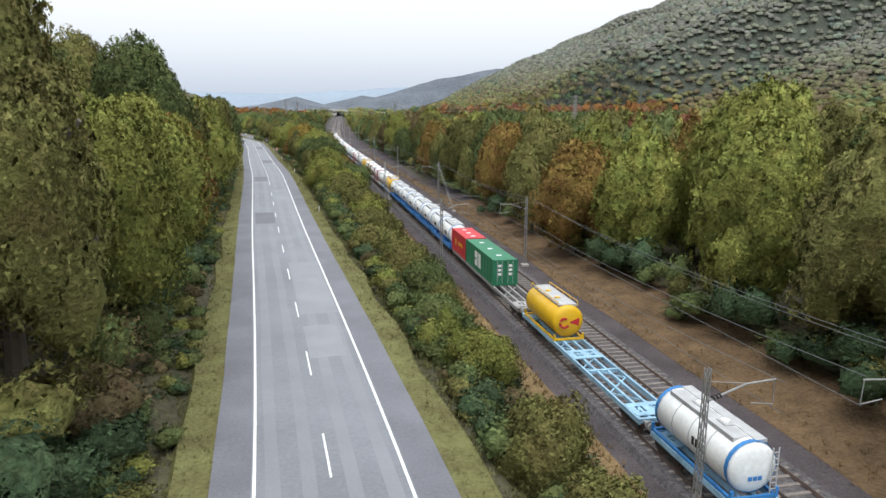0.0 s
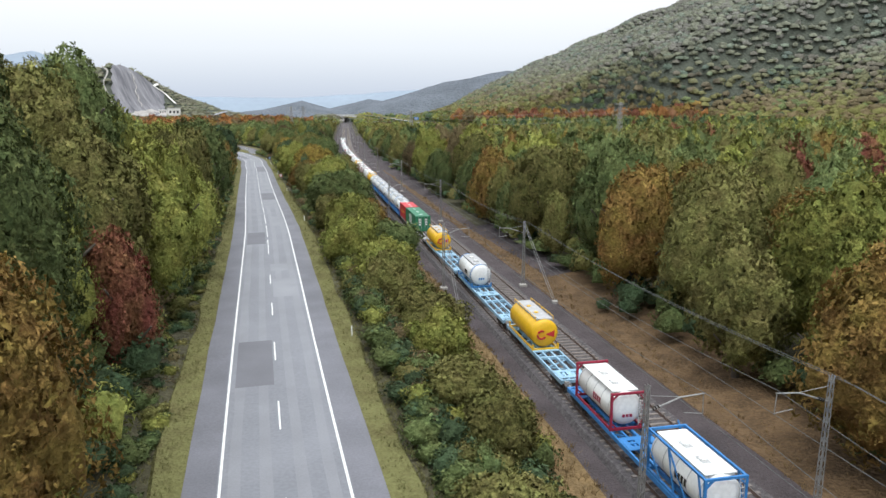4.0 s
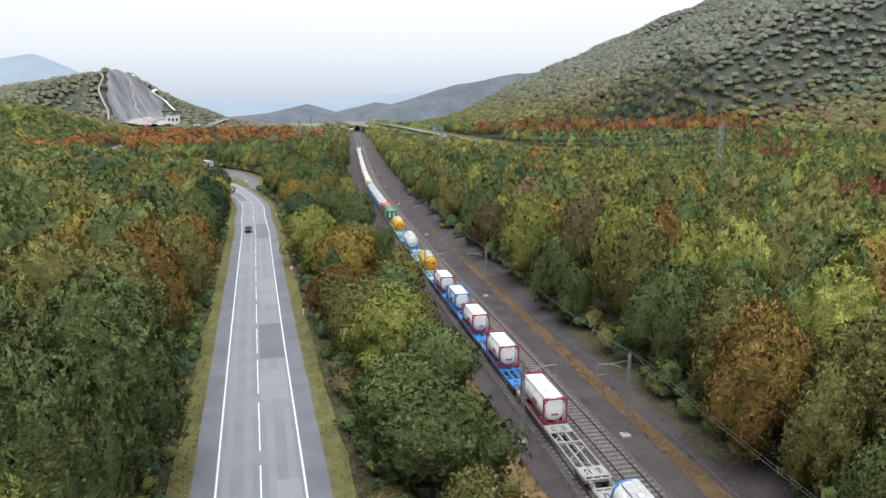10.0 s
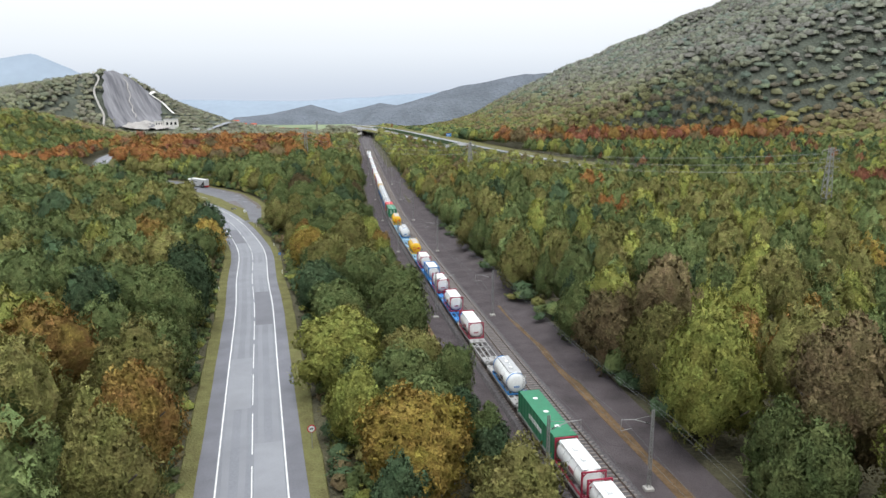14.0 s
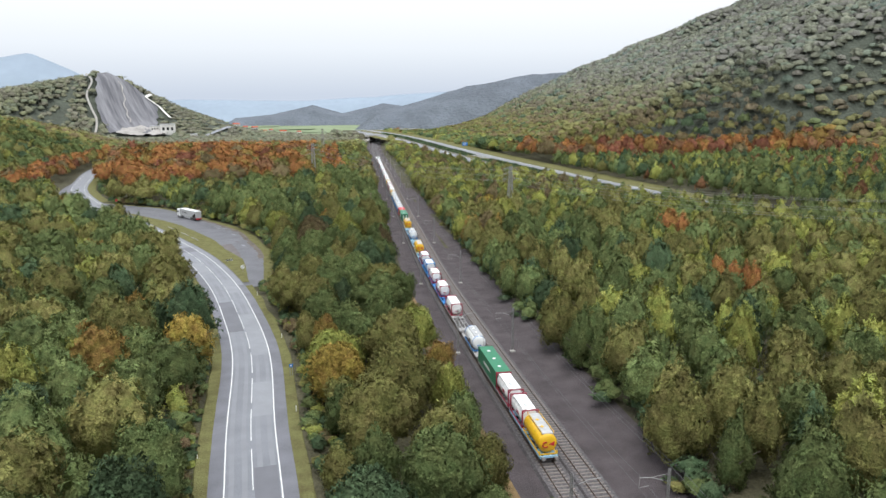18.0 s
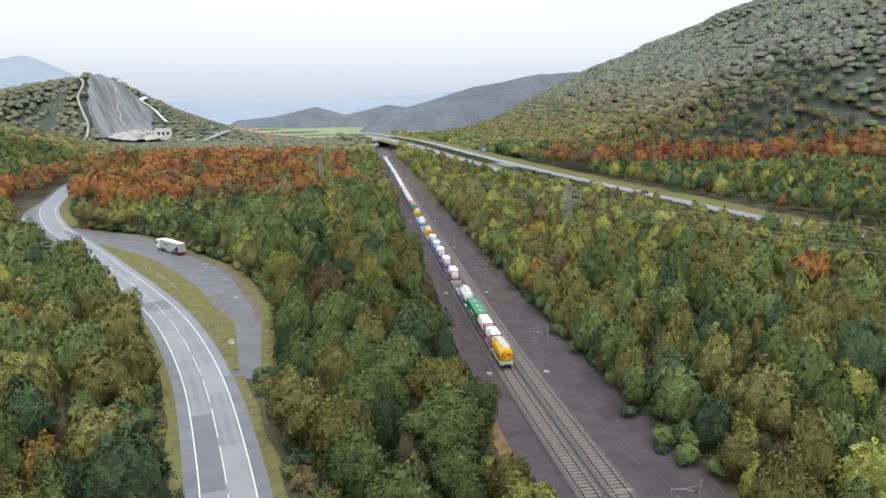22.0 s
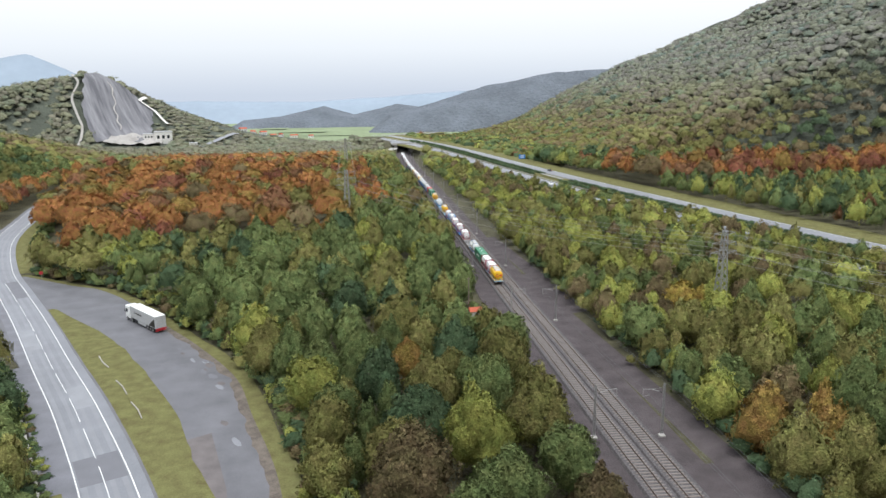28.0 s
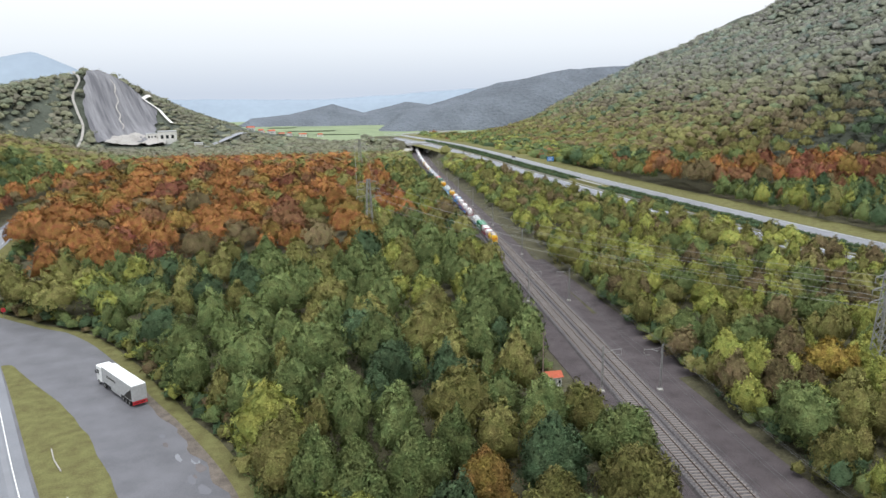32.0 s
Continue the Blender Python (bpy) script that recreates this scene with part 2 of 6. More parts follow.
def box_bm(bm, x0, x1, y0, y1, z0, z1, bevel=0.0):
    vs = bmesh.ops.create_cube(bm, size=1.0, matrix=Matrix.Translation(((x0 + x1) / 2, (y0 + y1) / 2, (z0 + z1) / 2)) @ Matrix.Diagonal((x1 - x0, y1 - y0, z1 - z0, 1)))["verts"]
    if bevel:
        es = list({e for v in vs for e in v.link_edges})
        bmesh.ops.bevel(bm, geom=es, offset=bevel, segments=1, affect="EDGES")
    return bm


def beam_bm(bm, a, b, w, h=None):
    """A square bar from a to b."""
    a, b = Vector(a), Vector(b)
    d = b - a
    m = Matrix.Translation((a + b) / 2) @ d.to_track_quat("Z", "X").to_matrix().to_4x4() @ Matrix.Diagonal((w, h or w, d.length, 1))
    bmesh.ops.create_cube(bm, size=1.0, matrix=m)
    return bm


def rod_bm(bm, a, b, r, seg=8, r2=None):
    a, b = Vector(a), Vector(b)
    d = b - a
    m = Matrix.Translation((a + b) / 2) @ d.to_track_quat("Z", "X").to_matrix().to_4x4()
    bmesh.ops.create_cone(bm, cap_ends=True, segments=seg, radius1=r, radius2=r if r2 is None else r2, depth=d.length, matrix=m)
    return bm


def lerp(x, xs, ys):
    return float(np.interp(x, xs, ys))


def smooth_lerp(x, xs, ys):
    """Catmull-Rom through the knots."""
    xs = list(xs)
    if x <= xs[0]:
        return ys[0] + (x - xs[0]) * (ys[1] - ys[0]) / (xs[1] - xs[0])
    if x >= xs[-1]:
        return ys[-1] + (x - xs[-1]) * (ys[-1] - ys[-2]) / (xs[-1] - xs[-2])
    i = max(k for k in range(len(xs) - 1) if xs[k] <= x)
    t = (x - xs[i]) / (xs[i + 1] - xs[i])
    h = xs[i + 1] - xs[i]
    m0 = (ys[i + 1] - ys[i - 1]) / (xs[i + 1] - xs[i - 1]) if i else (ys[1] - ys[0]) / h
    m1 = (ys[i + 2] - ys[i]) / (xs[i + 2] - xs[i]) if i + 2 < len(xs) else (ys[-1] - ys[-2]) / h
    return (2 * t**3 - 3 * t**2 + 1) * ys[i] + (t**3 - 2 * t**2 + t) * h * m0 + (-2 * t**3 + 3 * t**2) * ys[i + 1] + (t**3 - t**2) * h * m1


# ---------------------------------------------------------------- the plan
RAIL_Y = (-150, -50, 45, 115, 183, 250, 310, 350, 390, 430, 486, 578, 714, 867, 960, 1075, 1200)
RAIL_X = (5.5, 3.4, 1.2, -0.8, -2.8, -4.0, -4.4, -4.0, -2.8, -1.4, 0.6, 4.3, 9.8, 15.4, 20.4, 29, 40)


def rail_x(y):
    """Middle between the two tracks."""
    return smooth_lerp(y, RAIL_Y, RAIL_X) + 1.95


def rail_z(y):
    return 0.45 - 0.0162 * y


ROAD_Y = (-150, -51, -30, 18, 64, 88, 138, 195, 234, 257, 291, 320, 350, 384, 418, 443, 477, 503, 535, 590, 647, 710, 800)
ROAD_X = (-9.5, -15.4, -16.9, -20.8, -24.3, -26.2, -30.9, -36.1, -39.6, -42.2, -45.6, -51.4, -59.2, -71.2, -87, -100, -117.5, -131.5, -148.5, -171, -185.5, -199, -208)


def road_x(y):
    return smooth_lerp(y, ROAD_Y, ROAD_X)


def road_z(y):
    return smooth_lerp(y, (-150, -28, 91, 143, 292, 329, 470, 655, 900), (5.5, 3.4, 1.8, 0, -4.8, -5.6, -8.4, -11.2, -14))


MWAY_Y = (420, 480, 560, 620, 690, 800, 950, 1050, 1130, 1200, 1330, 1450, 1560, 1700)
MWAY_X = (147, 132, 117, 107.5, 97, 84, 69, 55, 38, 24, 17, 34, 75, 150)


def mway_x(y):
    return smooth_lerp(y, MWAY_Y, MWAY_X)


def mway_z(y):
    return -8.4 - 20 * sstep(1150, 1700, y)


def sstep(a, b, x):
    t = min(1, max(0, (x - a) / (b - a)))
    return t * t * (3 - 2 * t)


def hill(x, y):
    """The wooded mountain beside the motorway, the quarry hill and the bank behind the bend."""
    x0 = 150 + max(0, 900 - y) * 0.33 + max(0, y - 1500) * 0.5 + 150 * (1 - sstep(715, 800, y))
    u = x - x0
    h = lerp(u, (0, 60, 120, 220, 350, 480, 700, 1000, 1500), (0, 9, 30, 78, 138, 186, 262, 330, 380))
    h *= 1 + 0.16 * noise.noise((x * 0.005, y * 0.005, 3.0)) + 0.08 * noise.noise((x * 0.014, y * 0.014, 7.0))
    front = lerp(x, (-640, -440, -395, -200), (420, 240, 80, 90))
    dx, dy = (x + 378) / (132 if x > -378 else 230), (y - 1330) / (front if y < 1330 else 400)
    q = 88 * math.exp(-0.75 * (dx * dx + dy * dy) ** 0.85)
    q *= 1 + 0.08 * noise.noise((x * 0.014, y * 0.014, 1.0))
    q += 13 * math.exp(-(((x + 352) / 42) ** 2) - ((y - 1312) / 62) ** 2)
    b = 34 * sstep(0, 130, -x - 218 - max(0, 560 - y) * 0.1) * sstep(430, 560, y) * (1 - sstep(900, 1150, y))
    return h + q + b


def terrain(x, y):
    rx, rz = rail_x(y), rail_z(y) - 0.75
    far = sstep(1050, 2400, y)
    rz -= 28 * far
    h = rz
    if y < 800:
        ox, oz = road_x(y), road_z(y) - 0.14
        skew = math.hypot(1, (road_x(y + 1) - road_x(y - 1)) / 2)
        if x < ox:
            side = (ox - x) / skew
            up = lerp(y, (-100, 0, 60, 140, 230, 330, 420), (0.52, 0.46, 0.34, 0.19, 0.1, 0.05, 0.02))
            h = oz - 0.5 * sstep(5.5, 8.5, side) + max(0, min(side - 9, 90)) * up
        elif rx - x > 9.0:
            right = 6.5 + lay_width(y)
            t = sstep(0, 1, ((x - ox) / skew - right) / max(1, (rx - 9.0 - ox) / skew - right))
            h = oz + (rz - oz) * t
    if x - rx > 8:
        h = rz + 0.8 * sstep(8, 14, x - rx)
    mx = mway_x(y)
    if 430 < y < 1078 and x - rx > 13:
        k = 1 - sstep(24, 50, abs(x - mx))
        h = h * (1 - k) + (mway_z(y) - 0.25) * k
    if y > 1078 and abs(x - rx) > 9:
        k = (1 - sstep(24, 50, abs(x - mx))) * sstep(1078, 1084, y) * (1 - sstep(1690, 1760, y))
        h = h * (1 - k) + (mway_z(y) - 0.25) * k
    if x > rx + 12 or x < rx - 20:
        h += hill(x, y)
    return h


# outer edge of the lay-by and the kerb line of its grass island
LAY_Y = (346, 359, 380, 394, 412, 430, 451, 464, 487, 506, 514, 526)
LAY_X = (-47.8, -48.9, -50.8, -53.2, -58.2, -63.2, -74, -82, -95.6, -110, -121.4, -136)
ISL_Y = (348.5, 359.6, 381, 396, 414.7, 431, 441.6, 453.8, 466.5, 474, 487.7)
ISL_X = (-51.8, -53.4, -57.0, -63.4, -70.1, -77.8, -83.1, -89.9, -98.4, -104.6, -115.2)


def lay_width(y):
    """How far the lay-by reaches beyond the road's edge."""
    if 340 < y < 530:
        return max(0.0, (smooth_lerp(y, LAY_Y, LAY_X) - road_x(y)) - 6) * 0.8 + 1.0
    return 0.0


def bed_l(y):
    return lerp(y, (-50, 60, 150, 330), (-5.4, -5.8, -6.6, -8.6)) + 0.6 * noise.noise((y * 0.06, 11, 0))


def bed_r(y):
    return lerp(y, (-50, 200), (6.3, 7.7)) + 0.5 * noise.noise((y * 0.06, 12, 0))


# ---------------------------------------------------------------- ground
def ground():
    xs = np.unique(np.r_[np.arange(-2600, -320, 60), np.arange(-320, 300, 4), np.arange(300, 900, 20), np.arange(900, 3001, 125)])
    ys = np.unique(np.r_[np.arange(-400, -120, 40), np.arange(-120, 840, 6), np.arange(840, 1700, 20), np.arange(1700, 4600, 150)])
    vs = [(x, y, terrain(x, y)) for y in ys for x in xs]
    nx = len(xs)
    fs = [(j * nx + i, j * nx + i + 1, (j + 1) * nx + i + 1, (j + 1) * nx + i) for j in range(len(ys) - 1) for i in range(nx - 1)]
    ob = obj("ground", vs, fs, GROUND, smooth=True)
    ob.data.materials.append(FIELD)
    ob.data.materials.append(SCRUB)
    ob.data.materials.append(RUST)
    ob.data.materials.append(CINDER)
    for p in ob.data.polygons:
        c = p.center
        if c.y > 1240 and hill(c.x, c.y) < 5:
            p.material_index = 1
        elif hill(c.x, c.y) > 6:
            p.material_index = 2
        elif 7 < c.x - rail_x(c.y) < 15.5 and c.y < 60:
            p.material_index = 3
        elif 7 < c.x - rail_x(c.y) < 12.5 and 60 <= c.y < 560:
            p.material_index = 4
    return tagged(ob, "brown leaf-strewn forest floor and valley bottom", "ground", kind="structure")


ground()


def frame_at(cx, y):
    d = Vector(((cx(y + 0.5) - cx(y - 0.5)), 1.0, 0)).normalized()
    return d, Vector((d.y, -d.x, 0))


def ribbon(name, cx, cz, y0, y1, left, right, lift, material, label="", category="", step=4.0, thick=0.0, parent=None, kind="structure"):
    """A strip along a line given by cx(y), cz(y), from left to right of it, square to the line."""
    n = max(2, int(round((y1 - y0) / step)) + 1)
    vs, fs = [], []
    for k, y in enumerate(np.linspace(y0, y1, n)):
        _, side = frame_at(cx, y)
        c = Vector((cx(y), y, cz(y) + lift))
        lo = left(y) if callable(left) else left
        hi = right(y) if callable(right) else right
        a, b = c + side * lo, c + side * hi
        down = Vector((0, 0, thick))
        vs += [a, b] if not thick else [a, b, b - down + side * thick * 0.6, a - down - side * thick * 0.6]
        m = 4 if thick else 2
        if k:
            p, q = (k - 1) * m, k * m
            fs.append((p, p + 1, q + 1, q))
            if thick:
                fs += [(p + 1, p + 2, q + 2, q + 1), (p + 3, p, q, q + 3)]
    ob = obj(name, vs, fs, material, parent)
    return tagged(ob, label, category, kind=kind if not parent else "")


def wobble(base, amp, seed, freq=0.12):
    return lambda y: base + amp * noise.noise((y * freq, seed, 0.0)) + 0.4 * amp * noise.noise((y * freq * 5, seed, 4.0))


road = ribbon("road", road_x, road_z, -140, 790, -4.95, 4.95, 0.0, ASPHALT, "worn grey two-lane country road with lighter repair patches", "road", thick=0.25)
ribbon("verge", road_x, road_z, -140, 344, 5.0, wobble(6.9, 0.6, 3), -0.05, GRASS, "yellow-green mown grass verge beside the road", "verge", thick=0.5)
ribbon("verge", road_x, road_z, 530, 790, 5.0, wobble(9.5, 1.0, 4), -0.05, GRASS, "yellow-green mown grass verge beside the road", "verge", thick=0.5)
ribbon("verge", road_x, road_z, -140, 440, wobble(-6.9, 0.6, 5), -5.0, -0.05, GRASS, "yellow-green grass verge with a shallow ditch", "verge", thick=0.5)
ribbon("pull_in", road_x, road_z, 440, 640, lambda y: -5.0 - 6 * sstep(440, 500, y) * (1 - sstep(560, 640, y)), -5.0, -0.012, ASPHALT_DARK, "old dark asphalt pull-in along the outer side of the bend", "lay-by", thick=0.2)


def strip(name, ys, left, right, lift, material, label, category):
    """A sheet between two lines x = left(y) and x = right(y), at the road's height."""
    vs, fs = [], []
    for k, y in enumerate(ys):
        vs += [(left(y), y, road_z(y) + lift), (right(y), y, road_z(y) + lift)]
        if k:
            fs.append((2 * k - 2, 2 * k - 1, 2 * k + 1, 2 * k))
    return tagged(obj(name, vs, fs, material), label, category, kind="structure")


lay_out = lambda y: smooth_lerp(y, LAY_Y, LAY_X)
isl_out = lambda y: smooth_lerp(y, ISL_Y, ISL_X)


def road_edge(y):
    d, side = frame_at(road_x, y)
    return road_x(y) + 4.9 / max(0.4, d.y)


strip("lay_by", np.linspace(344, 528, 47), lambda y: road_edge(y) - 0.3, lambda y: max(lay_out(y) + 0.5 * noise.noise((y * 0.2, 7, 0)), road_edge(y)), -0.03, ASPHALT_DARK, "old dark asphalt lay-by with cracks and mud at its edge", "lay-by")
strip("verge", np.linspace(342, 530, 48), lambda y: lay_out(y) - 0.5, lambda y: lay_out(y) + 3.4 + 0.8 * noise.noise((y * 0.1, 3, 0)), -0.045, GRASS, "yellow-green grass verge behind the lay-by", "verge")


def island():
    bm = bmesh.new()
    ys = np.linspace(349, 487, 40)
    prev = None
    for y in ys:
        a, b = road_edge(y) + 0.3, isl_out(y) + 0.45 * noise.noise((y * 0.3, 2, 0))
        b = max(b, a + 0.15)
        z = road_z(y)
        row = [bm.verts.new(p) for p in ((a, y, z - 0.05), (a + 0.25 * (b - a), y, z + 0.1), (a + 0.6 * (b - a), y, z + 0.16), (b, y, z - 0.04))]
        if prev:
            for i in range(3):
                bm.faces.new((prev[i], prev[i + 1], row[i + 1], row[i]))
        prev = row
    tagged(part("grass_island", bm, GRASS, smooth=True), "grass island between the road and the lay-by", "verge", kind="structure")
    bm = bmesh.new()
    for i in range(9):
        if i in (2, 5, 6):
            continue
        y = 414 + i * 3.7
        x = lerp(0.4, (0, 1), (road_edge(y), isl_out(y))) + 0.2 * math.sin(i * 2.1)
        y2 = y + 3.5
        x2 = lerp(0.4, (0, 1), (road_edge(y2), isl_out(y2))) + 0.2 * math.sin((i + 1) * 2.1)
        beam_bm(bm, (x, y, road_z(y) + 0.15), (x2, y2, road_z(y2) + 0.15), 0.38, 0.16)
    tagged(part("concrete_kerb", bm, CONCRETE), "broken pale concrete kerb in the grass", "kerb", kind="structure")


island()


def lay_by_wear():
    """An old brown resurfaced square, a broken muddy edge, pale puddle stains and the gutter across the road."""
    def flat(name, pts, material, label, category, lift):
        return tagged(obj(name, [(x, y, road_z(y) + lift) for x, y in pts], [tuple(range(len(pts)))], material), label, category, kind="structure")

    flat("lay_by_patch", ((-67.4, 404.7), (-63.5, 406.9), (-58.7, 389.1), (-56.0, 372.0), (-59.3, 372.0), (-63.3, 386.9)), BROWN_TAR, "brownish resurfaced square in the lay-by", "lay-by", -0.02)
    g = np.random.default_rng(17)
    for k in range(16):
        y = g.uniform(384, 455)
        x = lay_out(y) - g.uniform(0.8, 4.5)
        a, b = g.uniform(0.25, 0.9), g.uniform(0.5, 1.8)
        pts = [(x + a * math.cos(t) * g.uniform(0.7, 1.2) - 0.4 * b * math.sin(t), y + b * math.sin(t) * g.uniform(0.8, 1.2)) for t in np.linspace(0, 6.28, 11)[:-1]]
        flat("worn_spot", pts, (WORN, PATCH2, BROWN_TAR)[k % 3], "worn and muddy spot in the old asphalt", "lay-by", -0.016 + 0.0002 * k)
    strip("muddy_edge", np.linspace(380, 470, 60), lambda y: lay_out(y) - 1.3 - 1.1 * noise.noise((y * 0.22, 3, 1)) - 0.5 * noise.noise((y * 0.9, 3, 5)), lambda y: lay_out(y) + 0.4, -0.012, MUD, "brown mud over the broken edge of the lay-by", "lay-by")
    ribbon("paved_apron", road_x, road_z, 394, 446, -7.3, -4.9, 0.006, SHOULDER, "stained asphalt apron inside the bend", "road")
    ribbon("gutter", road_x, road_z, 394, 446, -7.65, -7.3, 0.008, DARKIRON, "dark gutter along the apron", "gutter")
    ribbon("gutter_kerb", road_x, road_z, 394, 446, -7.95, -7.65, 0.05, CONCRETE, "low concrete kerb behind the gutter", "kerb", thick=0.1)
    bm = bmesh.new()
    box_bm(bm, -88.6, -85.4, 397.6, 398.0, road_z(398) - 0.6, road_z(398) + 0.55, 0.03)
    tagged(part("culvert_headwall", bm, CONCRETE), "small weathered concrete culvert headwall in the verge", "culvert", kind="structure")


lay_by_wear()

# railway formation
ribbon("track_bed", rail_x, rail_z, -140, 1150, bed_l, bed_r, -0.62, CINDER, "dark purple-brown cinder formation of the railway", "ground", thick=0.5)
ribbon("bank_grass", rail_x, rail_z, -140, 330, lambda y: bed_l(y) - lerp(y, (20, 90), (3.6, 2.2)) + 0.8 * noise.noise((y * 0.15, 13, 0)), lambda y: bed_l(y) + 0.2, -0.6, DRY, "dry rust-brown grass along the railway bank", "grass", thick=0.6)
ribbon("bank_grass", rail_x, rail_z, -140, 230, lambda y: bed_r(y) - 0.2, lambda y: bed_r(y) + lerp(y, (0, 80, 230), (6.5, 2.5, 0.3)) + 0.8 * noise.noise((y * 0.15, 14, 0)), -0.58, RUST, "rust-brown bracken bank below the forest edge", "grass", thick=0.6)
tracks = []
for off in (-1.95, 1.95):
    bed = ribbon("track", rail_x, rail_z, -140, 1120, off - 1.75, off + 1.75, -0.2, BALLAST, "railway track on grey crushed-stone ballast", "railway track", thick=0.42)
    tracks.append(bed)
    for g in (-0.87, 0.87):
        ribbon("rail", rail_x, rail_z, -140, 1120, off + g - 0.04, off + g + 0.04, 0.0, STEEL, parent=bed, thick=0.15)
        ribbon("rail_head", rail_x, rail_z, -140, 1120, off + g - 0.022, off + g + 0.022, 0.004, RAIL_TOP, parent=bed)

# motorway
MW = 13.0
for off in (-MW, MW):
    ribbon("motorway", mway_x, mway_z, 425, 1690, off - 5.6, off + 5.6, 0.0, ASPHALT, "pale grey two-lane motorway carriageway", "road", step=10, thick=0.3)
    for k in (-4.6, 4.6):
        ribbon("edge_line", mway_x, mway_z, 425, 1680, off + k - 0.1, off + k + 0.1, 0.012, PAINT, "white motorway edge line", "road marking", step=10)
ribbon("verge", mway_x, mway_z, 425, 1690, MW + 5.6, MW + 22, -0.05, GRASS, "grassy slope beside the motorway", "verge", step=10, thick=0.4)
ribbon("verge", mway_x, mway_z, 425, 1072, -MW - 15, -MW - 5.6, -0.08, GRASS, "rough grass slope beside the motorway", "verge", step=10, thick=0.6)
ribbon("median", mway_x, mway_z, 425, 1690, -MW + 5.6, MW - 5.6, -0.04, GRASS, "grass median of the motorway", "verge", step=10)


def guard_rail(side):
    e = empty("guard_rail", pose(0, 0, 0), "galvanised steel guard rail along the motorway", "guard rail", kind="structure")
    ribbon("rail_beam", mway_x, lambda y: mway_z(y) + 0.75, 430, 1500, side - 0.06, side + 0.06, 0, GALV, parent=e, step=12, thick=0.3)
    me = None
    for y in np.arange(430, 700, 8):
        d, s = frame_at(mway_x, y)
        p = Vector((mway_x(y), y, mway_z(y))) + s * side
        if me is None:
            bm = bmesh.new()
            box_bm(bm, -0.05, 0.05, -0.05, 0.05, 0, 0.7)
            o = part("post", bm, GALV, e)
            me = o.data
        else:
            o = new("post", me)
            o.parent = e
        o.location = p


guard_rail(MW - 6.1)
guard_rail(-MW + 6.1)


# road markings and patches
def mark(y0, y1, a, b, material, name, label, lift, parent=None):
    return ribbon(name, road_x, road_z, y0, y1, a, b, lift, material, label, "road marking", step=2.5, parent=parent)


for off in (-3.32, 3.32):
    ribbon("edge_line", road_x, road_z, -140, 790, off - 0.075, off + 0.075, 0.012, PAINT, "white painted edge line", "road marking")
for y in np.arange(-136.2, 55, 12.4):
    mark(y, y + 4.4, -0.055, 0.055, PAINT, "centre_dash", "white centre-line dash", 0.012)
for y in np.arange(66.3, 520, 13.4):
    mark(y, y + 10.8, -0.055, 0.055, PAINT, "centre_dash", "white centre-line dash", 0.012)
for y in np.arange(346, 404, 3.2):
    mark(y, y + 1.5, 3.25, 3.42, PAINT, "edge_dash", "short white dash across the lay-by mouth", 0.013)
rng = np.random.default_rng(4)
PATCHES = [(-34, -27, 0.15, 2.6), (-24, -5, 0.2, 3.1), (20, 30, -2.9, -0.2), (44, 52, 0.2, 2.9), (56, 60, 0.1, 2.2), (74, 84, -3.0, -0.3), (90, 101, 1.2, 3.0), (118, 127, 0.2, 3.0), (131, 146, 0.3, 3.2), (158, 176, 0.2, 3.1), (186, 205, -3.1, -0.2), (222, 246, 0.2, 3.1),
           (262, 276, 0.15, 3.1), (290, 318, 0.15, 3.2), (306, 330, -3.2, -0.2), (338, 352, 0.2, 3.2), (361, 377, -3.2, -0.1), (394, 402, -3.0, 3.1), (420, 430, 0.2, 3.1), (455, 470, -3.0, -0.2), (500, 520, 0.1, 3.1), (560, 590, -3.2, -0.1)]
for k, (a, b, l, r) in enumerate(PATCHES):
    mark(a, b, l, r, (PATCH, PATCH, PATCH2)[k % 3], "repair_patch", "paler repair patch in the asphalt" if k % 3 < 2 else "darker repair patch in the asphalt", 0.005)
for side in (-1, 1):
    a, b = sorted((side * 3.46, side * 5.2))
    ribbon("shoulder", road_x, road_z, -140, 345 if side > 0 else 790, wobble(a, 0.1 if side < 0 else 0.05, 8), wobble(b, 0.1 if side > 0 else 0.05, 9), 0.004, SHOULDER, "darker worn asphalt shoulder outside the edge line", "road")
    for off in (0.95, 2.55):
        ribbon("wheel_track", road_x, road_z, -140, 700, wobble(side * off - 0.33, 0.12, 21 + off), wobble(side * off + 0.33, 0.12, 25 + off), 0.003, WORN, "paler polished wheel track in the lane", "road")


# ---------------------------------------------------------------- overhead line
MAST_Y = (-53.5, 2.5, 56, 109.5, 163, 224, 284, 337, 393, 452, 510, 567, 625, 683, 741, 800, 860, 920, 980)


def rail_frame(y, off, z=0.0):
    """A pose on the railway: x across to the right of its middle, y along it."""
    dx = rail_x(y + 1) - rail_x(y - 1)
    m = pose(rail_x(y), y, rail_z(y) + z, 0, 0, -math.degrees(math.atan2(dx, 2)))
    return m @ Matrix.Translation((off, 0, 0))


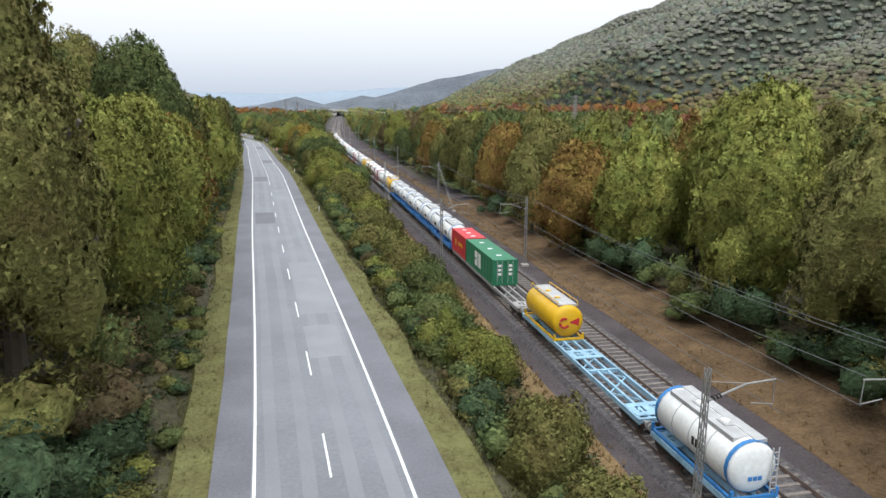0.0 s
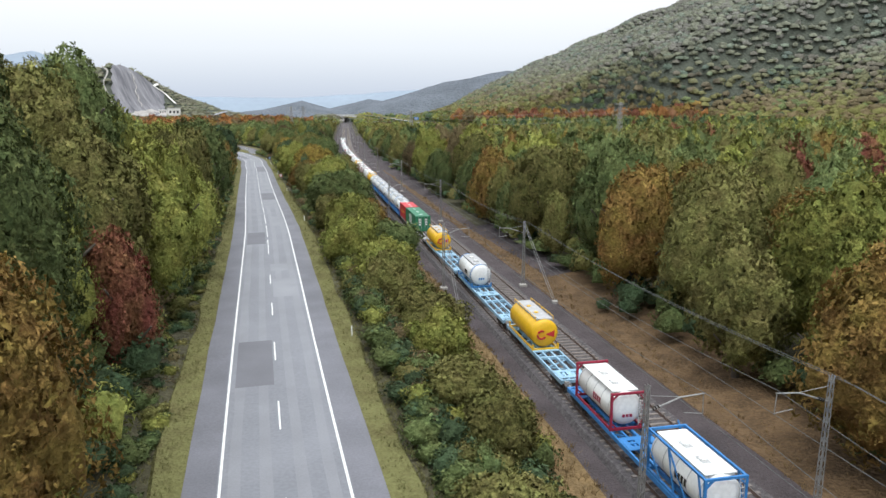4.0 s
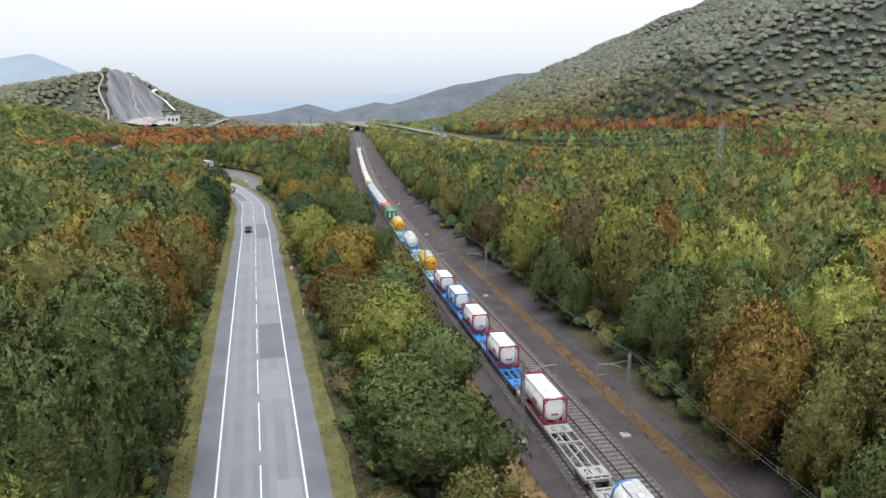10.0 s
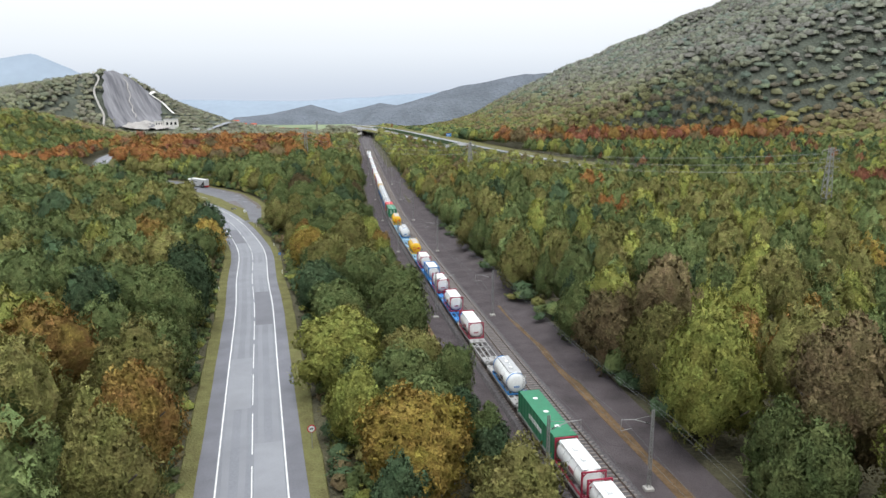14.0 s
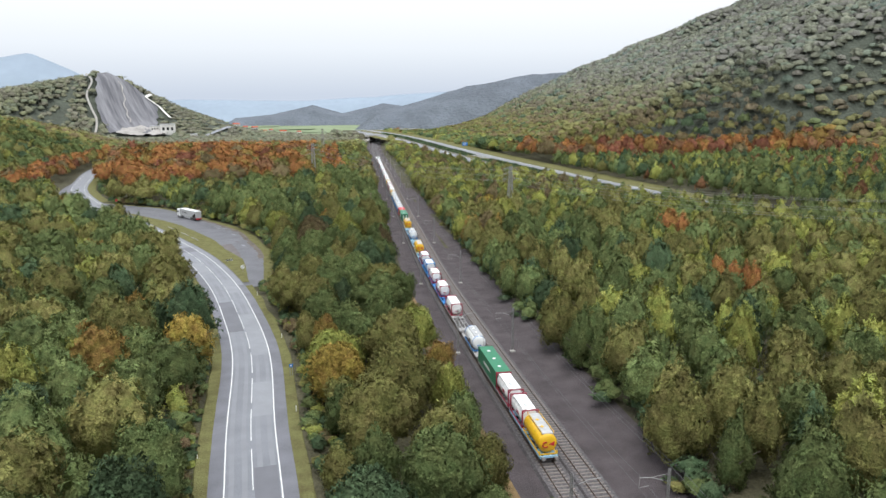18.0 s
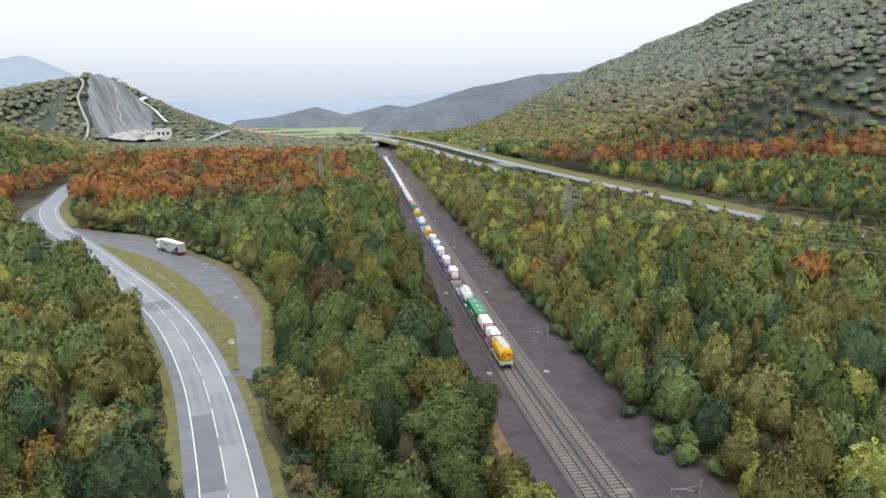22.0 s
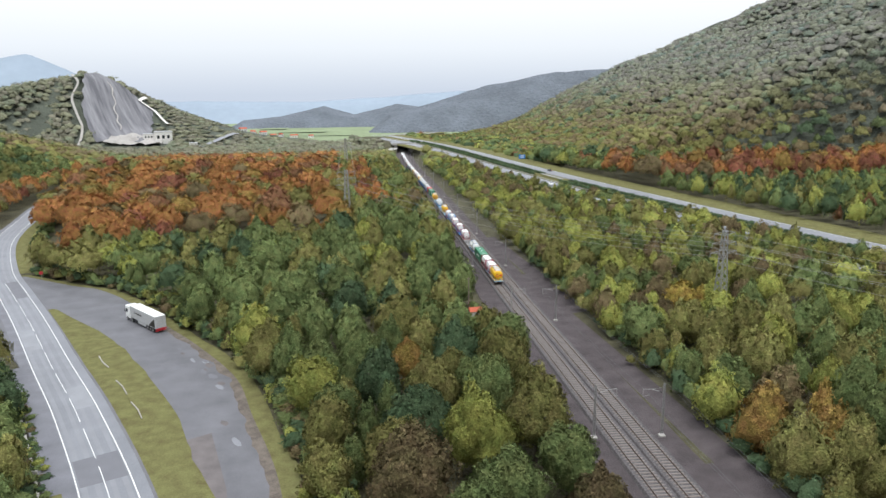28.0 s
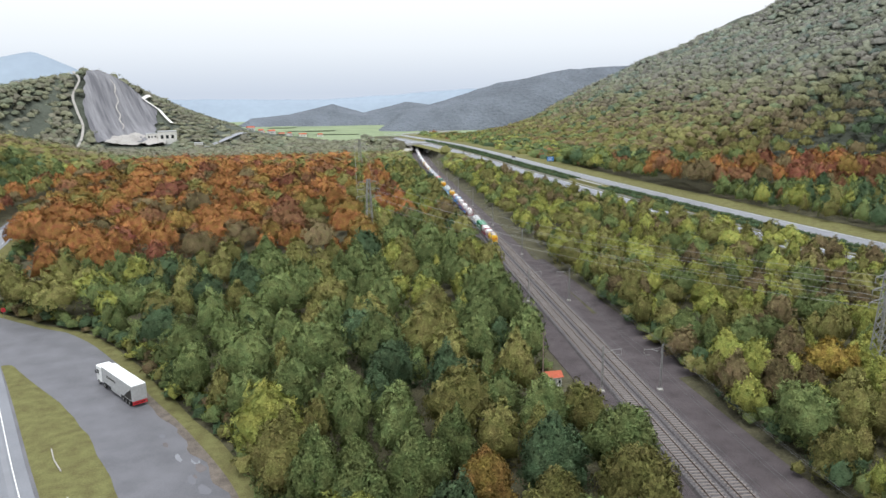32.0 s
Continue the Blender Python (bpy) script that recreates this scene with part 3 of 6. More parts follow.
def lattice_mast(h, flip):
    e = empty("catenary_mast", pose(0, 0, 0), "grey lattice catenary mast with a tubular cantilever on a concrete footing", "catenary mast", "catenary masts")
    s = 1 if flip else -1
    for sx in (-1, 1):
        for sy in (-1, 1):
            bm = bmesh.new()
            beam_bm(bm, (sx * 0.15, sy * 0.12, -0.3), (sx * 0.1, sy * 0.08, h), 0.05)
            part("post", bm, GALV, e)
    bm = bmesh.new()
    n = int(h / 0.55)
    for i in range(n):
        a, b = h * i / n, h * (i + 1) / n
        wa, wb = 0.15 - 0.05 * a / h, 0.15 - 0.05 * b / h
        k = 1 if i % 2 else -1
        for sy in (-0.12, 0.12):
            beam_bm(bm, (-k * wa, sy, a), (k * wb, sy, b), 0.035)
        for sx in (-1, 1):
            beam_bm(bm, (sx * wa, -k * 0.12, a), (sx * wb, k * 0.12, b), 0.03)
    tagged(part("lacing", bm, GALV, e), kind="stuff")
    bm = bmesh.new()
    box_bm(bm, -0.45, 0.45, -0.45, 0.45, -0.75, -0.15, 0.04)
    part("footing", bm, CONCRETE, e, "pale concrete footing")
    bm = bmesh.new()
    rod_bm(bm, (s * 0.1, 0, h - 1.5), (s * 1.9, 0, h - 0.85), 0.05)
    rod_bm(bm, (s * 1.9, 0, h - 0.85), (s * 3.3, 0, h - 0.75), 0.045)
    arm = part("cantilever", bm, GALV, e)
    bm = bmesh.new()
    rod_bm(bm, (s * 0.1, 0, h - 0.6), (s * 1.9, 0, h - 0.82), 0.02)
    part("stay", bm, GALV, e)
    bm = bmesh.new()
    rod_bm(bm, (s * 3.25, 0, h - 0.78), (s * 3.3, 0, h - 1.9), 0.025)
    rod_bm(bm, (s * 3.3, 0, h - 1.9), (s * 2.2, 0, h - 1.75), 0.025)
    part("steady_arm", bm, GALV, e)
    for x in (0.35, 0.5, 0.65):
        bm = bmesh.new()
        rod_bm(bm, (s * x, 0, h - 1.42 + x * 0.35 - 0.1), (s * (x + 0.06), 0, h - 1.38 + x * 0.35 - 0.1), 0.11, 10)
        part("insulator", bm, DARKIRON, e)
    return e


m_right, m_left = lattice_mast(8.1, False), lattice_mast(8.1, True)
for k, y in enumerate(MAST_Y):
    for proto, off in ((m_right, 5.15), (m_left, -5.15)):
        m = rail_frame(y + (0 if off > 0 else 0.8), off, -0.2)
        if k == 0:
            proto.matrix_basis = m
        else:
            copy_thing(proto, m)


def tube(pts, r):
    """A three-sided wire through points."""
    vs, fs = [], []
    for i, p in enumerate(pts):
        for a in (90, 210, 330):
            vs.append((p[0] + r * math.cos(radians(a)), p[1], p[2] + r * math.sin(radians(a))))
        if i:
            b = 3 * i
            for j in range(3):
                fs.append((b - 3 + j, b - 3 + (j + 1) % 3, b + (j + 1) % 3, b + j))
    return vs, fs


def wires():
    for off, h, sag, label in ((-1.95, 7.3, 1.0, "messenger wire over the train's track"), (-1.95, 5.9, 0.05, "contact wire over the train's track"), (1.95, 7.3, 1.0, "messenger wire over the empty track"), (1.95, 5.9, 0.05, "contact wire over the empty track"), (5.6, 7.75, 0.8, "feeder wire along the mast tops"), (7.0, 7.0, 0.9, "feeder wire outside the masts")):
        pts = []
        for a, b in zip(MAST_Y[:-1], MAST_Y[1:]):
            for k in range(8):
                t = k / 8
                y = a + (b - a) * t
                m = rail_frame(y, off, h - 4 * sag * t * (1 - t))
                pts.append(m.translation[:])
        v, f = tube(pts, 0.018)
        tagged(obj("overhead_wire", v, f, WIRE), "thin grey " + label, "wire", "overhead wires")


wires()


def guy(y, off, end):
    bm = bmesh.new()
    a = rail_frame(y, off, 7.6).translation
    b = rail_frame(end, off + (1.2 if off > 0 else -0.2), -0.6).translation
    for k in (-0.12, 0.12):
        rod_bm(bm, a + Vector((k, 0, 0)), b + Vector((k, 0, 0)), 0.03, 5)
    tagged(part("guy_wire", bm, GALV), "pair of taut steel guy wires anchoring a catenary mast", "guy wire")
    bm = bmesh.new()
    box_bm(bm, b.x - 0.3, b.x + 0.3, b.y - 0.3, b.y + 0.3, b.z - 0.3, b.z + 0.25, 0.03)
    tagged(part("anchor_block", bm, CONCRETE), "concrete anchor block for the guy wires", "anchor block")


guy(56, 5.15, 47.5)
guy(56.8, -5.15, 47)


# ---------------------------------------------------------------- train
def dish(bm, y, dy, r, zc, seg=20):
    """A domed tank end at y, bulging by dy."""
    rings = []
    for k in range(5):
        a = k / 4 * math.pi / 2
        rr, yy = r * math.cos(a), y + dy * math.sin(a)
        rings.append([bm.verts.new((max(rr, 0.01) * math.cos(2 * math.pi * i / seg), yy, zc + max(rr, 0.01) * math.sin(2 * math.pi * i / seg))) for i in range(seg)])
    for p, q in zip(rings, rings[1:]):
        for i in range(seg):
            f = (p[i], p[(i + 1) % seg], q[(i + 1) % seg], q[i])
            bm.faces.new(f if dy > 0 else f[::-1])
    bm.faces.new(rings[-1] if dy > 0 else rings[-1][::-1])
    return rings[0]


def bars(parent, name, items, material, label=""):
    """Flat plates: boxes given as x0, x1, y0, y1, z0, z1."""
    bm = bmesh.new()
    for it in items:
        box_bm(bm, *it)
    return part(name, bm, material, parent, label)


def tank_container(paint, frame_paint, length, label, style):
    """A tank in its frame; the foot at z = 0, its rear end at y = 0."""
    L, W, H = length, 2.44, 2.6
    e = empty("tank_container", pose(0, 0, 0), label, "tank container", "tank containers on the train")
    r, zc = (1.25, 1.4) if style == "collar" or paint is YELLOWP else (1.16, 1.36)
    y0, y1 = 0.42, L - 0.42
    bm = bmesh.new()
    a = dish(bm, y0, -0.34, r, zc)
    b = dish(bm, y1, 0.34, r, zc)
    n = len(a)
    for i in range(n):
        bm.faces.new((a[i], b[i], b[(i + 1) % n], a[(i + 1) % n]))
    bmesh.ops.recalc_face_normals(bm, faces=bm.faces[:])
    tank = part("tank", bm, paint, e, smooth=True)
    for k in range(5):
        yy = y0 + 0.15 + (y1 - y0 - 0.3) * k / 4
        bm = bmesh.new()
        bmesh.ops.create_cone(bm, cap_ends=False, segments=20, radius1=r + 0.012, radius2=r + 0.012, depth=0.07, matrix=Matrix.Translation((0, yy, zc)) @ Matrix.Rotation(radians(90), 4, "X"))
        part("band", bm, TANKGREY if paint is WHITE else paint, tank)
    full = style in ("frame", "cage")
    for end, yy in (("rear", 0.07), ("front", L - 0.07)):
        bm = bmesh.new()
        t = 0.15
        for sx in (-1, 1):
            box_bm(bm, sx * (W / 2 - t / 2) - t / 2, sx * (W / 2 - t / 2) + t / 2, yy - 0.07, yy + 0.07, 0, H if full else 0.5)
        box_bm(bm, -W / 2 + t, W / 2 - t, yy - 0.06, yy + 0.06, 0, 0.16)
        if full:
            box_bm(bm, -W / 2 + t, W / 2 - t, yy - 0.06, yy + 0.06, H - 0.14, H)
            for sx in (-1, 1):
                for sz in (0, 1):
                    beam_bm(bm, (sx * (W / 2 - 0.5), yy, 0.12 + sz * (H - 0.24)), (sx * (W / 2 - 0.12), yy, 0.5 + sz * (H - 1.0)), 0.1)
        part("end_frame", bm, frame_paint, e)
    if style == "collar":
        for yy in (0.5, L - 0.5):
            bm = bmesh.new()
            bmesh.ops.create_cone(bm, cap_ends=False, segments=20, radius1=r + 0.03, radius2=r + 0.03, depth=0.26, matrix=Matrix.Translation((0, yy, zc)) @ Matrix.Rotation(radians(90), 4, "X"))
            part("collar", bm, frame_paint, e)
    for sx in (-1, 1):
        bm = bmesh.new()
        box_bm(bm, sx * 1.12 - 0.07, sx * 1.12 + 0.07, 0.15, L - 0.15, 0.0, 0.15)
        part("bottom_rail", bm, frame_paint, e)
        if style == "cage":
            bm = bmesh.new()
            box_bm(bm, sx * 1.14 - 0.06, sx * 1.14 + 0.06, 0.15, L - 0.15, H - 0.12, H)
            part("top_rail", bm, frame_paint, e)
            for k in range(4):
                bm = bmesh.new()
                yy = L * (k + 0.5) / 4
                beam_bm(bm, (sx * 1.14, yy - L / 8, 0.15), (sx * 1.14, yy + L / 8 * (1 if k % 2 else -1) + L / 8, H - 0.12), 0.08)
                part("brace", bm, frame_paint, e)
    # walkway and hatches on the top
    wide = [(-0.66, -0.5, 0.6, L - 0.6, zc + r - 0.14, zc + r + 0.0)] if style != "collar" else [(-0.72, 0.1, 0.9, L - 0.9, zc + r - 0.2, zc + r + 0.01)]
    bars(e, "walkway", [(0.18, 0.76, 0.5, L - 0.5, zc + r - 0.14, zc + r + 0.02)] + wide, TANKGREY, "grey grating walkway")
    for yy in (L * 0.33, L * 0.62):
        bm = bmesh.new()
        box_bm(bm, -0.38, 0.12, yy - 0.4, yy + 0.4, zc + r - 0.1, zc + r + 0.09, 0.03)
        part("hatch", bm, TANKGREY, e)
        bm = bmesh.new()
        rod_bm(bm, (-0.13, yy, zc + r), (-0.13, yy, zc + r + 0.16), 0.22, 10)
        part("manhole", bm, paint, e)
    if style != "collar":
        for k in range(3):
            a = 0.5 + (L - 1.0) * k / 3
            bm = bmesh.new()
            box_bm(bm, -0.92 if paint is WHITE else -0.55, 0.92 if paint is WHITE else 0.55, a + 0.03, a + (L - 1.0) / 3 - 0.03, zc + r - 0.03, zc + r + 0.05, 0.015)
            part("top_panel", bm, WHITE if paint is WHITE else TANKGREY, e, "" if paint is WHITE else "pale grey top panel")
    if paint is YELLOWP:
        bm = bmesh.new()
        for sx in (0.8, -0.8):
            beam_bm(bm, (sx, 0.5, zc + r + 0.25), (sx, L - 0.5, zc + r + 0.25), 0.05)
            for k in range(5):
                yy = 0.5 + (L - 1) * k / 4
                beam_bm(bm, (sx, yy, zc + r - 0.1), (sx, yy, zc + r + 0.25), 0.05)
        part("handrail", bm, frame_paint, e)
        # the emblem on the end: a ring and a wedge
        bm = bmesh.new()
        for k in range(18):
            a1 = radians(60 + k * 15)
            if 5 < k < 8:
                continue
            beam_bm(bm, (-0.38 + 0.36 * math.cos(a1), 0.06, zc + 0.36 * math.sin(a1) - 0.05), (-0.38 + 0.36 * math.cos(a1 + 0.28), 0.06, zc + 0.36 * math.sin(a1 + 0.28) - 0.05), 0.14)
        part("emblem_ring", bm, REDP, e, "red ring emblem")
        bm = bmesh.new()
        vs = [bm.verts.new(p) for p in ((0.05, 0.05, zc - 0.05), (0.8, 0.12, zc - 0.32), (0.86, 0.16, zc + 0.3), (0.05, 0.05, zc + 0.02))]
        vs2 = [bm.verts.new((v.co.x, v.co.y + 0.1, v.co.z)) for v in vs]
        bm.faces.new(vs)
        for i in range(4):
            bm.faces.new((vs[i], vs2[i], vs2[(i + 1) % 4], vs[(i + 1) % 4]))
        part("emblem_wedge", bm, REDP, e, "red wedge emblem")
    else:
        cx = -1.15
        bars(e, "marking", [(-0.35 + 0.25 * k, -0.35 + 0.25 * k + 0.18, 0.06, 0.1, zc - 0.5, zc - 0.3) for k in range(3)], frame_paint, "small coloured lettering bars")
        bars(e, "marking", [(-r - 0.012, -r + 0.05, L * 0.3 + 0.32 * k, L * 0.3 + 0.32 * k + 0.2, zc - 0.2, zc + 0.22) for k in range(4)], frame_paint if frame_paint is not BLUEP else DARKIRON, "coloured lettering bars")
        bm = bmesh.new()
        box_bm(bm, 0.75, 0.8, 0.02, 0.06, 0.2, H - 0.15)
        box_bm(bm, 1.05, 1.1, 0.02, 0.06, 0.2, H - 0.15)
        for k in range(7):
            box_bm(bm, 0.8, 1.05, 0.02, 0.06, 0.4 + 0.3 * k, 0.44 + 0.3 * k)
        part("ladder", bm, TANKGREY, e)
    return e


def box_container(paint, length, label, plates):
    L, W, H = length, 2.44, 2.6
    e = empty("box_container", pose(0, 0, 0), label, "container", "box containers on the train")
    for sx in (-1, 1):
        vs, fs = [], []
        n = int(L / 0.28)
        for i in range(n + 1):
            y = 0.1 + (L - 0.2) * i / n
            x = sx * (W / 2 - (0.035 if (i // 2) % 2 else 0.0))
            vs += [(x, y, 0.15), (x, y, H - 0.1)]
            if i:
                fs.append((2 * i - 2, 2 * i, 2 * i + 1, 2 * i - 1))
        obj("side_wall", vs, fs, paint, e)
    bars(e, "roof", [(-W / 2 + 0.02, W / 2 - 0.02, 0.05, L - 0.05, H - 0.09, H - 0.03)], paint)
    for yy in (L * 0.2, L * 0.5, L * 0.8):
        bm = bmesh.new()
        rod_bm(bm, (0, yy, H - 0.03), (0, yy, H - 0.015), 0.3, 12)
        part("roof_marking", bm, WHITE, e, "white round roof marking")
    bars(e, "floor_frame", [(-W / 2, W / 2, 0.02, L - 0.02, 0, 0.16)], paint)
    bars(e, "front_wall", [(-W / 2 + 0.1, W / 2 - 0.1, L - 0.1, L - 0.06, 0.16, H - 0.09)], paint)
    for sx in (-1, 1):
        d = bars(e, "door", [(min(0.02 * sx, sx * 1.14), max(0.02 * sx, sx * 1.14), 0.05, 0.1, 0.18, H - 0.1)], paint)
        for k in (0.3, 0.8):
            bm = bmesh.new()
            rod_bm(bm, (sx * k, 0.02, 0.2), (sx * k, 0.02, H - 0.15), 0.025, 6)
            part("lock_rod", bm, TANKGREY, d)
        bars(d, "placard", [(sx * 0.55 - 0.17, sx * 0.55 + 0.17, 0.035, 0.05, H - 0.75 - 0.42 * k, H - 0.5 - 0.42 * k) for k in range(3)], WHITE, "pale lettering bars")
        for y in (0.0, L - 0.16):
            for z in (0, H - 0.12):
                bm = bmesh.new()
                box_bm(bm, sx * W / 2 - 0.09, sx * W / 2 + 0.09, y, y + 0.16, z, z + 0.12)
                part("corner_casting", bm, paint, e)
        bm = bmesh.new()
        for y in (0.02, L - 0.12):
            box_bm(bm, sx * W / 2 - 0.07, sx * W / 2 + 0.07, y, y + 0.1, 0.1, H - 0.05)
        part("corner_post", bm, paint, e)
    bars(e, "emblem", plates, YELLOWP if paint is REDBOX else WHITE, "yellow lettering bars" if paint is REDBOX else "white lettering bars")
    return e


def bogie(parent, y):
    bm = bmesh.new()
    for sx in (-1, 1):
        box_bm(bm, sx * 1.0 - 0.08, sx * 1.0 + 0.08, y - 1.25, y + 1.25, 0.4, 0.7, 0.03)
    box_bm(bm, -0.95, 0.95, y - 0.25, y + 0.25, 0.45, 0.8)
    b = part("bogie", bm, DARKIRON, parent)
    for yy in (y - 0.9, y + 0.9):
        bm = bmesh.new()
        for sx in (-1, 1):
            rod_bm(bm, (sx * 0.8, yy, 0.46), (sx * 0.93, yy, 0.46), 0.46, 16)
        rod_bm(bm, (-0.8, yy, 0.46), (0.8, yy, 0.46), 0.08, 8)
        part("wheelset", bm, STEEL, b)


def flat_wagon(length, paint, label):
    """A skeletal container wagon; rail top at z = 0, its rear buffers at y = 0."""
    L = length
    e = empty("container_wagon", pose(0, 0, 0), label, "freight wagon", "wagons of the train")
    for sx in (-1, 1):
        bm = bmesh.new()
        box_bm(bm, sx * 1.15 - 0.07, sx * 1.15 + 0.07, 0.55, L - 0.55, 0.82, 1.15, 0.015)
        part("side_sill", bm, paint, e)
        bm = bmesh.new()
        box_bm(bm, sx * 0.38 - 0.09, sx * 0.38 + 0.09, 0.55, L - 0.55, 0.85, 1.1, 0.015)
        part("centre_sill", bm, paint, e)
    for k, y in enumerate([0.55, 2.3, L * 0.36, L * 0.5, L * 0.64, L - 2.3, L - 0.75]):
        bm = bmesh.new()
        box_bm(bm, -1.2, 1.2, y, y + 0.22, 0.9, 1.16, 0.01)
        part("cross_beam", bm, paint, e)
    for y, k in ((0.8, 1), (L - 2.2, -1)):
        for sx in (-1, 1):
            bm = bmesh.new()
            beam_bm(bm, (sx * (1.1 if k > 0 else 0.35), y, 1.06), (sx * (0.35 if k > 0 else 1.1), y + 1.5, 1.06), 0.16, 0.1)
            part("diagonal", bm, paint, e)
    for y, k in ((0.55, -1), (L - 0.55, 1)):
        for sx in (-1, 1):
            bm = bmesh.new()
            rod_bm(bm, (sx * 0.87, y, 1.02), (sx * 0.87, y + k * 0.45, 1.02), 0.09, 10)
            rod_bm(bm, (sx * 0.87, y + k * 0.45, 1.02), (sx * 0.87, y + k * 0.53, 1.02), 0.24, 14)
            part("buffer", bm, GREYP, e)
    for y in (1.0, L - 2.7, L * 0.5 - 0.8):
        bm = bmesh.new()
        for a, b, c, d in ((-1.12, 1.12, 0.0, 0.45), (-1.12, 1.12, 1.25, 1.7), (-1.12, -0.72, 0.45, 1.25), (-0.22, 0.22, 0.45, 1.25), (0.72, 1.12, 0.45, 1.25)):
            box_bm(bm, a, b, y + c, y + d, 1.1, 1.17)
        part("deck_plate", bm, paint, e, "slotted steel deck plate")
    for k in range(8):
        y = 2.6 + (L - 5.2) * k / 8
        bm = bmesh.new()
        s = 1 if k % 2 else -1
        beam_bm(bm, (-1.05 * s, y, 0.98), (1.05 * s, y + (L - 5.2) / 8, 0.98), 0.1, 0.08)
        part("lattice_bar", bm, paint, e)
    bogie(e, 2.1)
    bogie(e, L - 2.1)
    bm = bmesh.new()
    rod_bm(bm, (-0.6, L / 2 - 1.2, 0.6), (-0.6, L / 2 + 0.6, 0.6), 0.22, 10)
    part("air_tank", bm, DARKIRON, e)
    return e


def locomotive():
    e = empty("locomotive", pose(0, 0, 0), "pale grey electric locomotive with dark windows heading the train", "locomotive")
    bm = bmesh.new()
    box_bm(bm, -1.48, 1.48, 0.6, 18.4, 1.0, 3.75, 0.2)
    part("body", bm, WHITE, e)
    for y, z in ((0.55, 2.6), (18.37, 2.6)):
        bars(e, "windscreen", [(-1.15, 1.15, y, y + 0.08, 2.55, 3.3)], GLASS)
    bars(e, "roof_unit", [(-0.9, 0.9, 3.0, 8.0, 3.75, 4.05), (-0.9, 0.9, 10, 16, 3.75, 4.0)], GREYP)
    bars(e, "frame", [(-1.4, 1.4, 0.7, 18.3, 0.75, 1.0)], DARKIRON)
    bm = bmesh.new()
    for k in (-0.5, 0.5):
        beam_bm(bm, (k, 8.4, 4.05), (k, 9.2, 4.9), 0.05)
        beam_bm(bm, (k, 9.2, 4.9), (k * 0.6, 8.4, 5.5), 0.05)
    beam_bm(bm, (-0.8, 8.4, 5.5), (0.8, 8.4, 5.5), 0.08)
    part("pantograph", bm, DARKIRON, e)
    for sx in (-1, 1):
        bars(e, "side_stripe", [(sx * 1.485 - 0.01, sx * 1.485 + 0.01, 2, 17, 1.3, 1.6)], DKRED)
    bogie(e, 3.6)
    bogie(e, 15.4)
    return e


T_WHITE_BLUE = "white tank container with blue end collars on a wagon"
T_WHITE_RED = "white tank container in a dark red frame"
T_WHITE_GREY = "white tank container with a grey walkway"
T_YELLOW = "bright yellow tank container with a red emblem"
T_CAGE = "white tank inside a blue open cage frame"
TANKS = {}
TRAIN = []


def put(proto, s, z=1.16):
    """Adds a thing to the train, its rear end s metres from the train's end."""
    ob = proto if not proto.get("placed") else copy_thing(proto, pose(0, 0, 0))
    proto["placed"] = 1
    TRAIN.append((ob, s, z))
    return ob


def load(kind, s, length=None):
    spec = {"yellow": (YELLOWP, YELLOWP, 7.15, T_YELLOW, "low"), "red": (WHITE, DKRED, 6.06, T_WHITE_RED, "frame"), "redlong": (WHITE, DKRED, 7.15, T_WHITE_RED, "frame"),
            "bluecollar": (WHITE, BLUEP, 7.4, T_WHITE_BLUE, "collar"), "bluecollar20": (WHITE, BLUEP, 6.2, T_WHITE_BLUE, "collar"), "grey": (WHITE, TANKGREY, 6.3, T_WHITE_GREY, "low"), "cage": (WHITE, BLUEP, 6.06, T_CAGE, "cage")}[kind]
    if kind not in TANKS:
        TANKS[kind] = tank_container(*spec)
    put(TANKS[kind], s)


WAG = {}


def wagon(s, e, paint, label):
    L = round(e - s, 1)
    key = (L, paint.name)
    if key not in WAG:
        WAG[key] = flat_wagon(L, paint, label)
    put(WAG[key], s, 0.0)


PALE, BLUEW, GREYW = "pale blue skeletal container wagon", "bright blue skeletal container wagon", "weathered grey skeletal container wagon"
for s, e, p, lab in ((0, 15.6, LBLUE, PALE), (15.8, 36.6, GREYP, GREYW), (36.8, 51.4, GREYP, GREYW), (51.6, 71.6, GREYP, GREYW), (71.8, 87.0, BLUEP, BLUEW), (87.2, 101.0, BLUEP, BLUEW), (101.2, 121.4, BLUEP, BLUEW), (121.6, 137.6, LBLUE, PALE),
                     (137.8, 159.6, LBLUE, PALE), (159.8, 182.4, LBLUE, PALE), (182.6, 210.4, GREYP, GREYW)):
    wagon(s, e, p, lab)
for kind, s in (("yellow", 0.9), ("red", 8.7), ("redlong", 16.0), ("bluecollar", 40.3), ("redlong", 62.6), ("red", 78.0), ("red", 91.2), ("cage", 102.2), ("red", 113.2), ("yellow", 129.2), ("bluecollar", 151.6), ("yellow", 174.2)):
    load(kind, s)
G1 = box_container(GREENP, 12.19, "dark green forty-foot box container with white lettering bars", [(-1.235, -1.2, 4.0 + 0.55 * k, 4.4 + 0.55 * k, 1.0, 1.5) for k in range(8)])
put(G1, 23.3)
G2 = box_container(GREENP, 11.4, "dark green box container with white lettering bars", [(-1.245, -1.2, 5.0, 5.4, 0.55, 2.1), (-1.245, -1.2, 5.5, 5.9, 0.55, 2.1), (-1.245, -1.2, 6.3, 6.75, 0.55, 2.1), (-1.245, -1.2, 6.85, 7.4, 0.55, 1.2), (-1.245, -1.2, 6.85, 7.4, 1.4, 2.1)])
put(G2, 191.2)
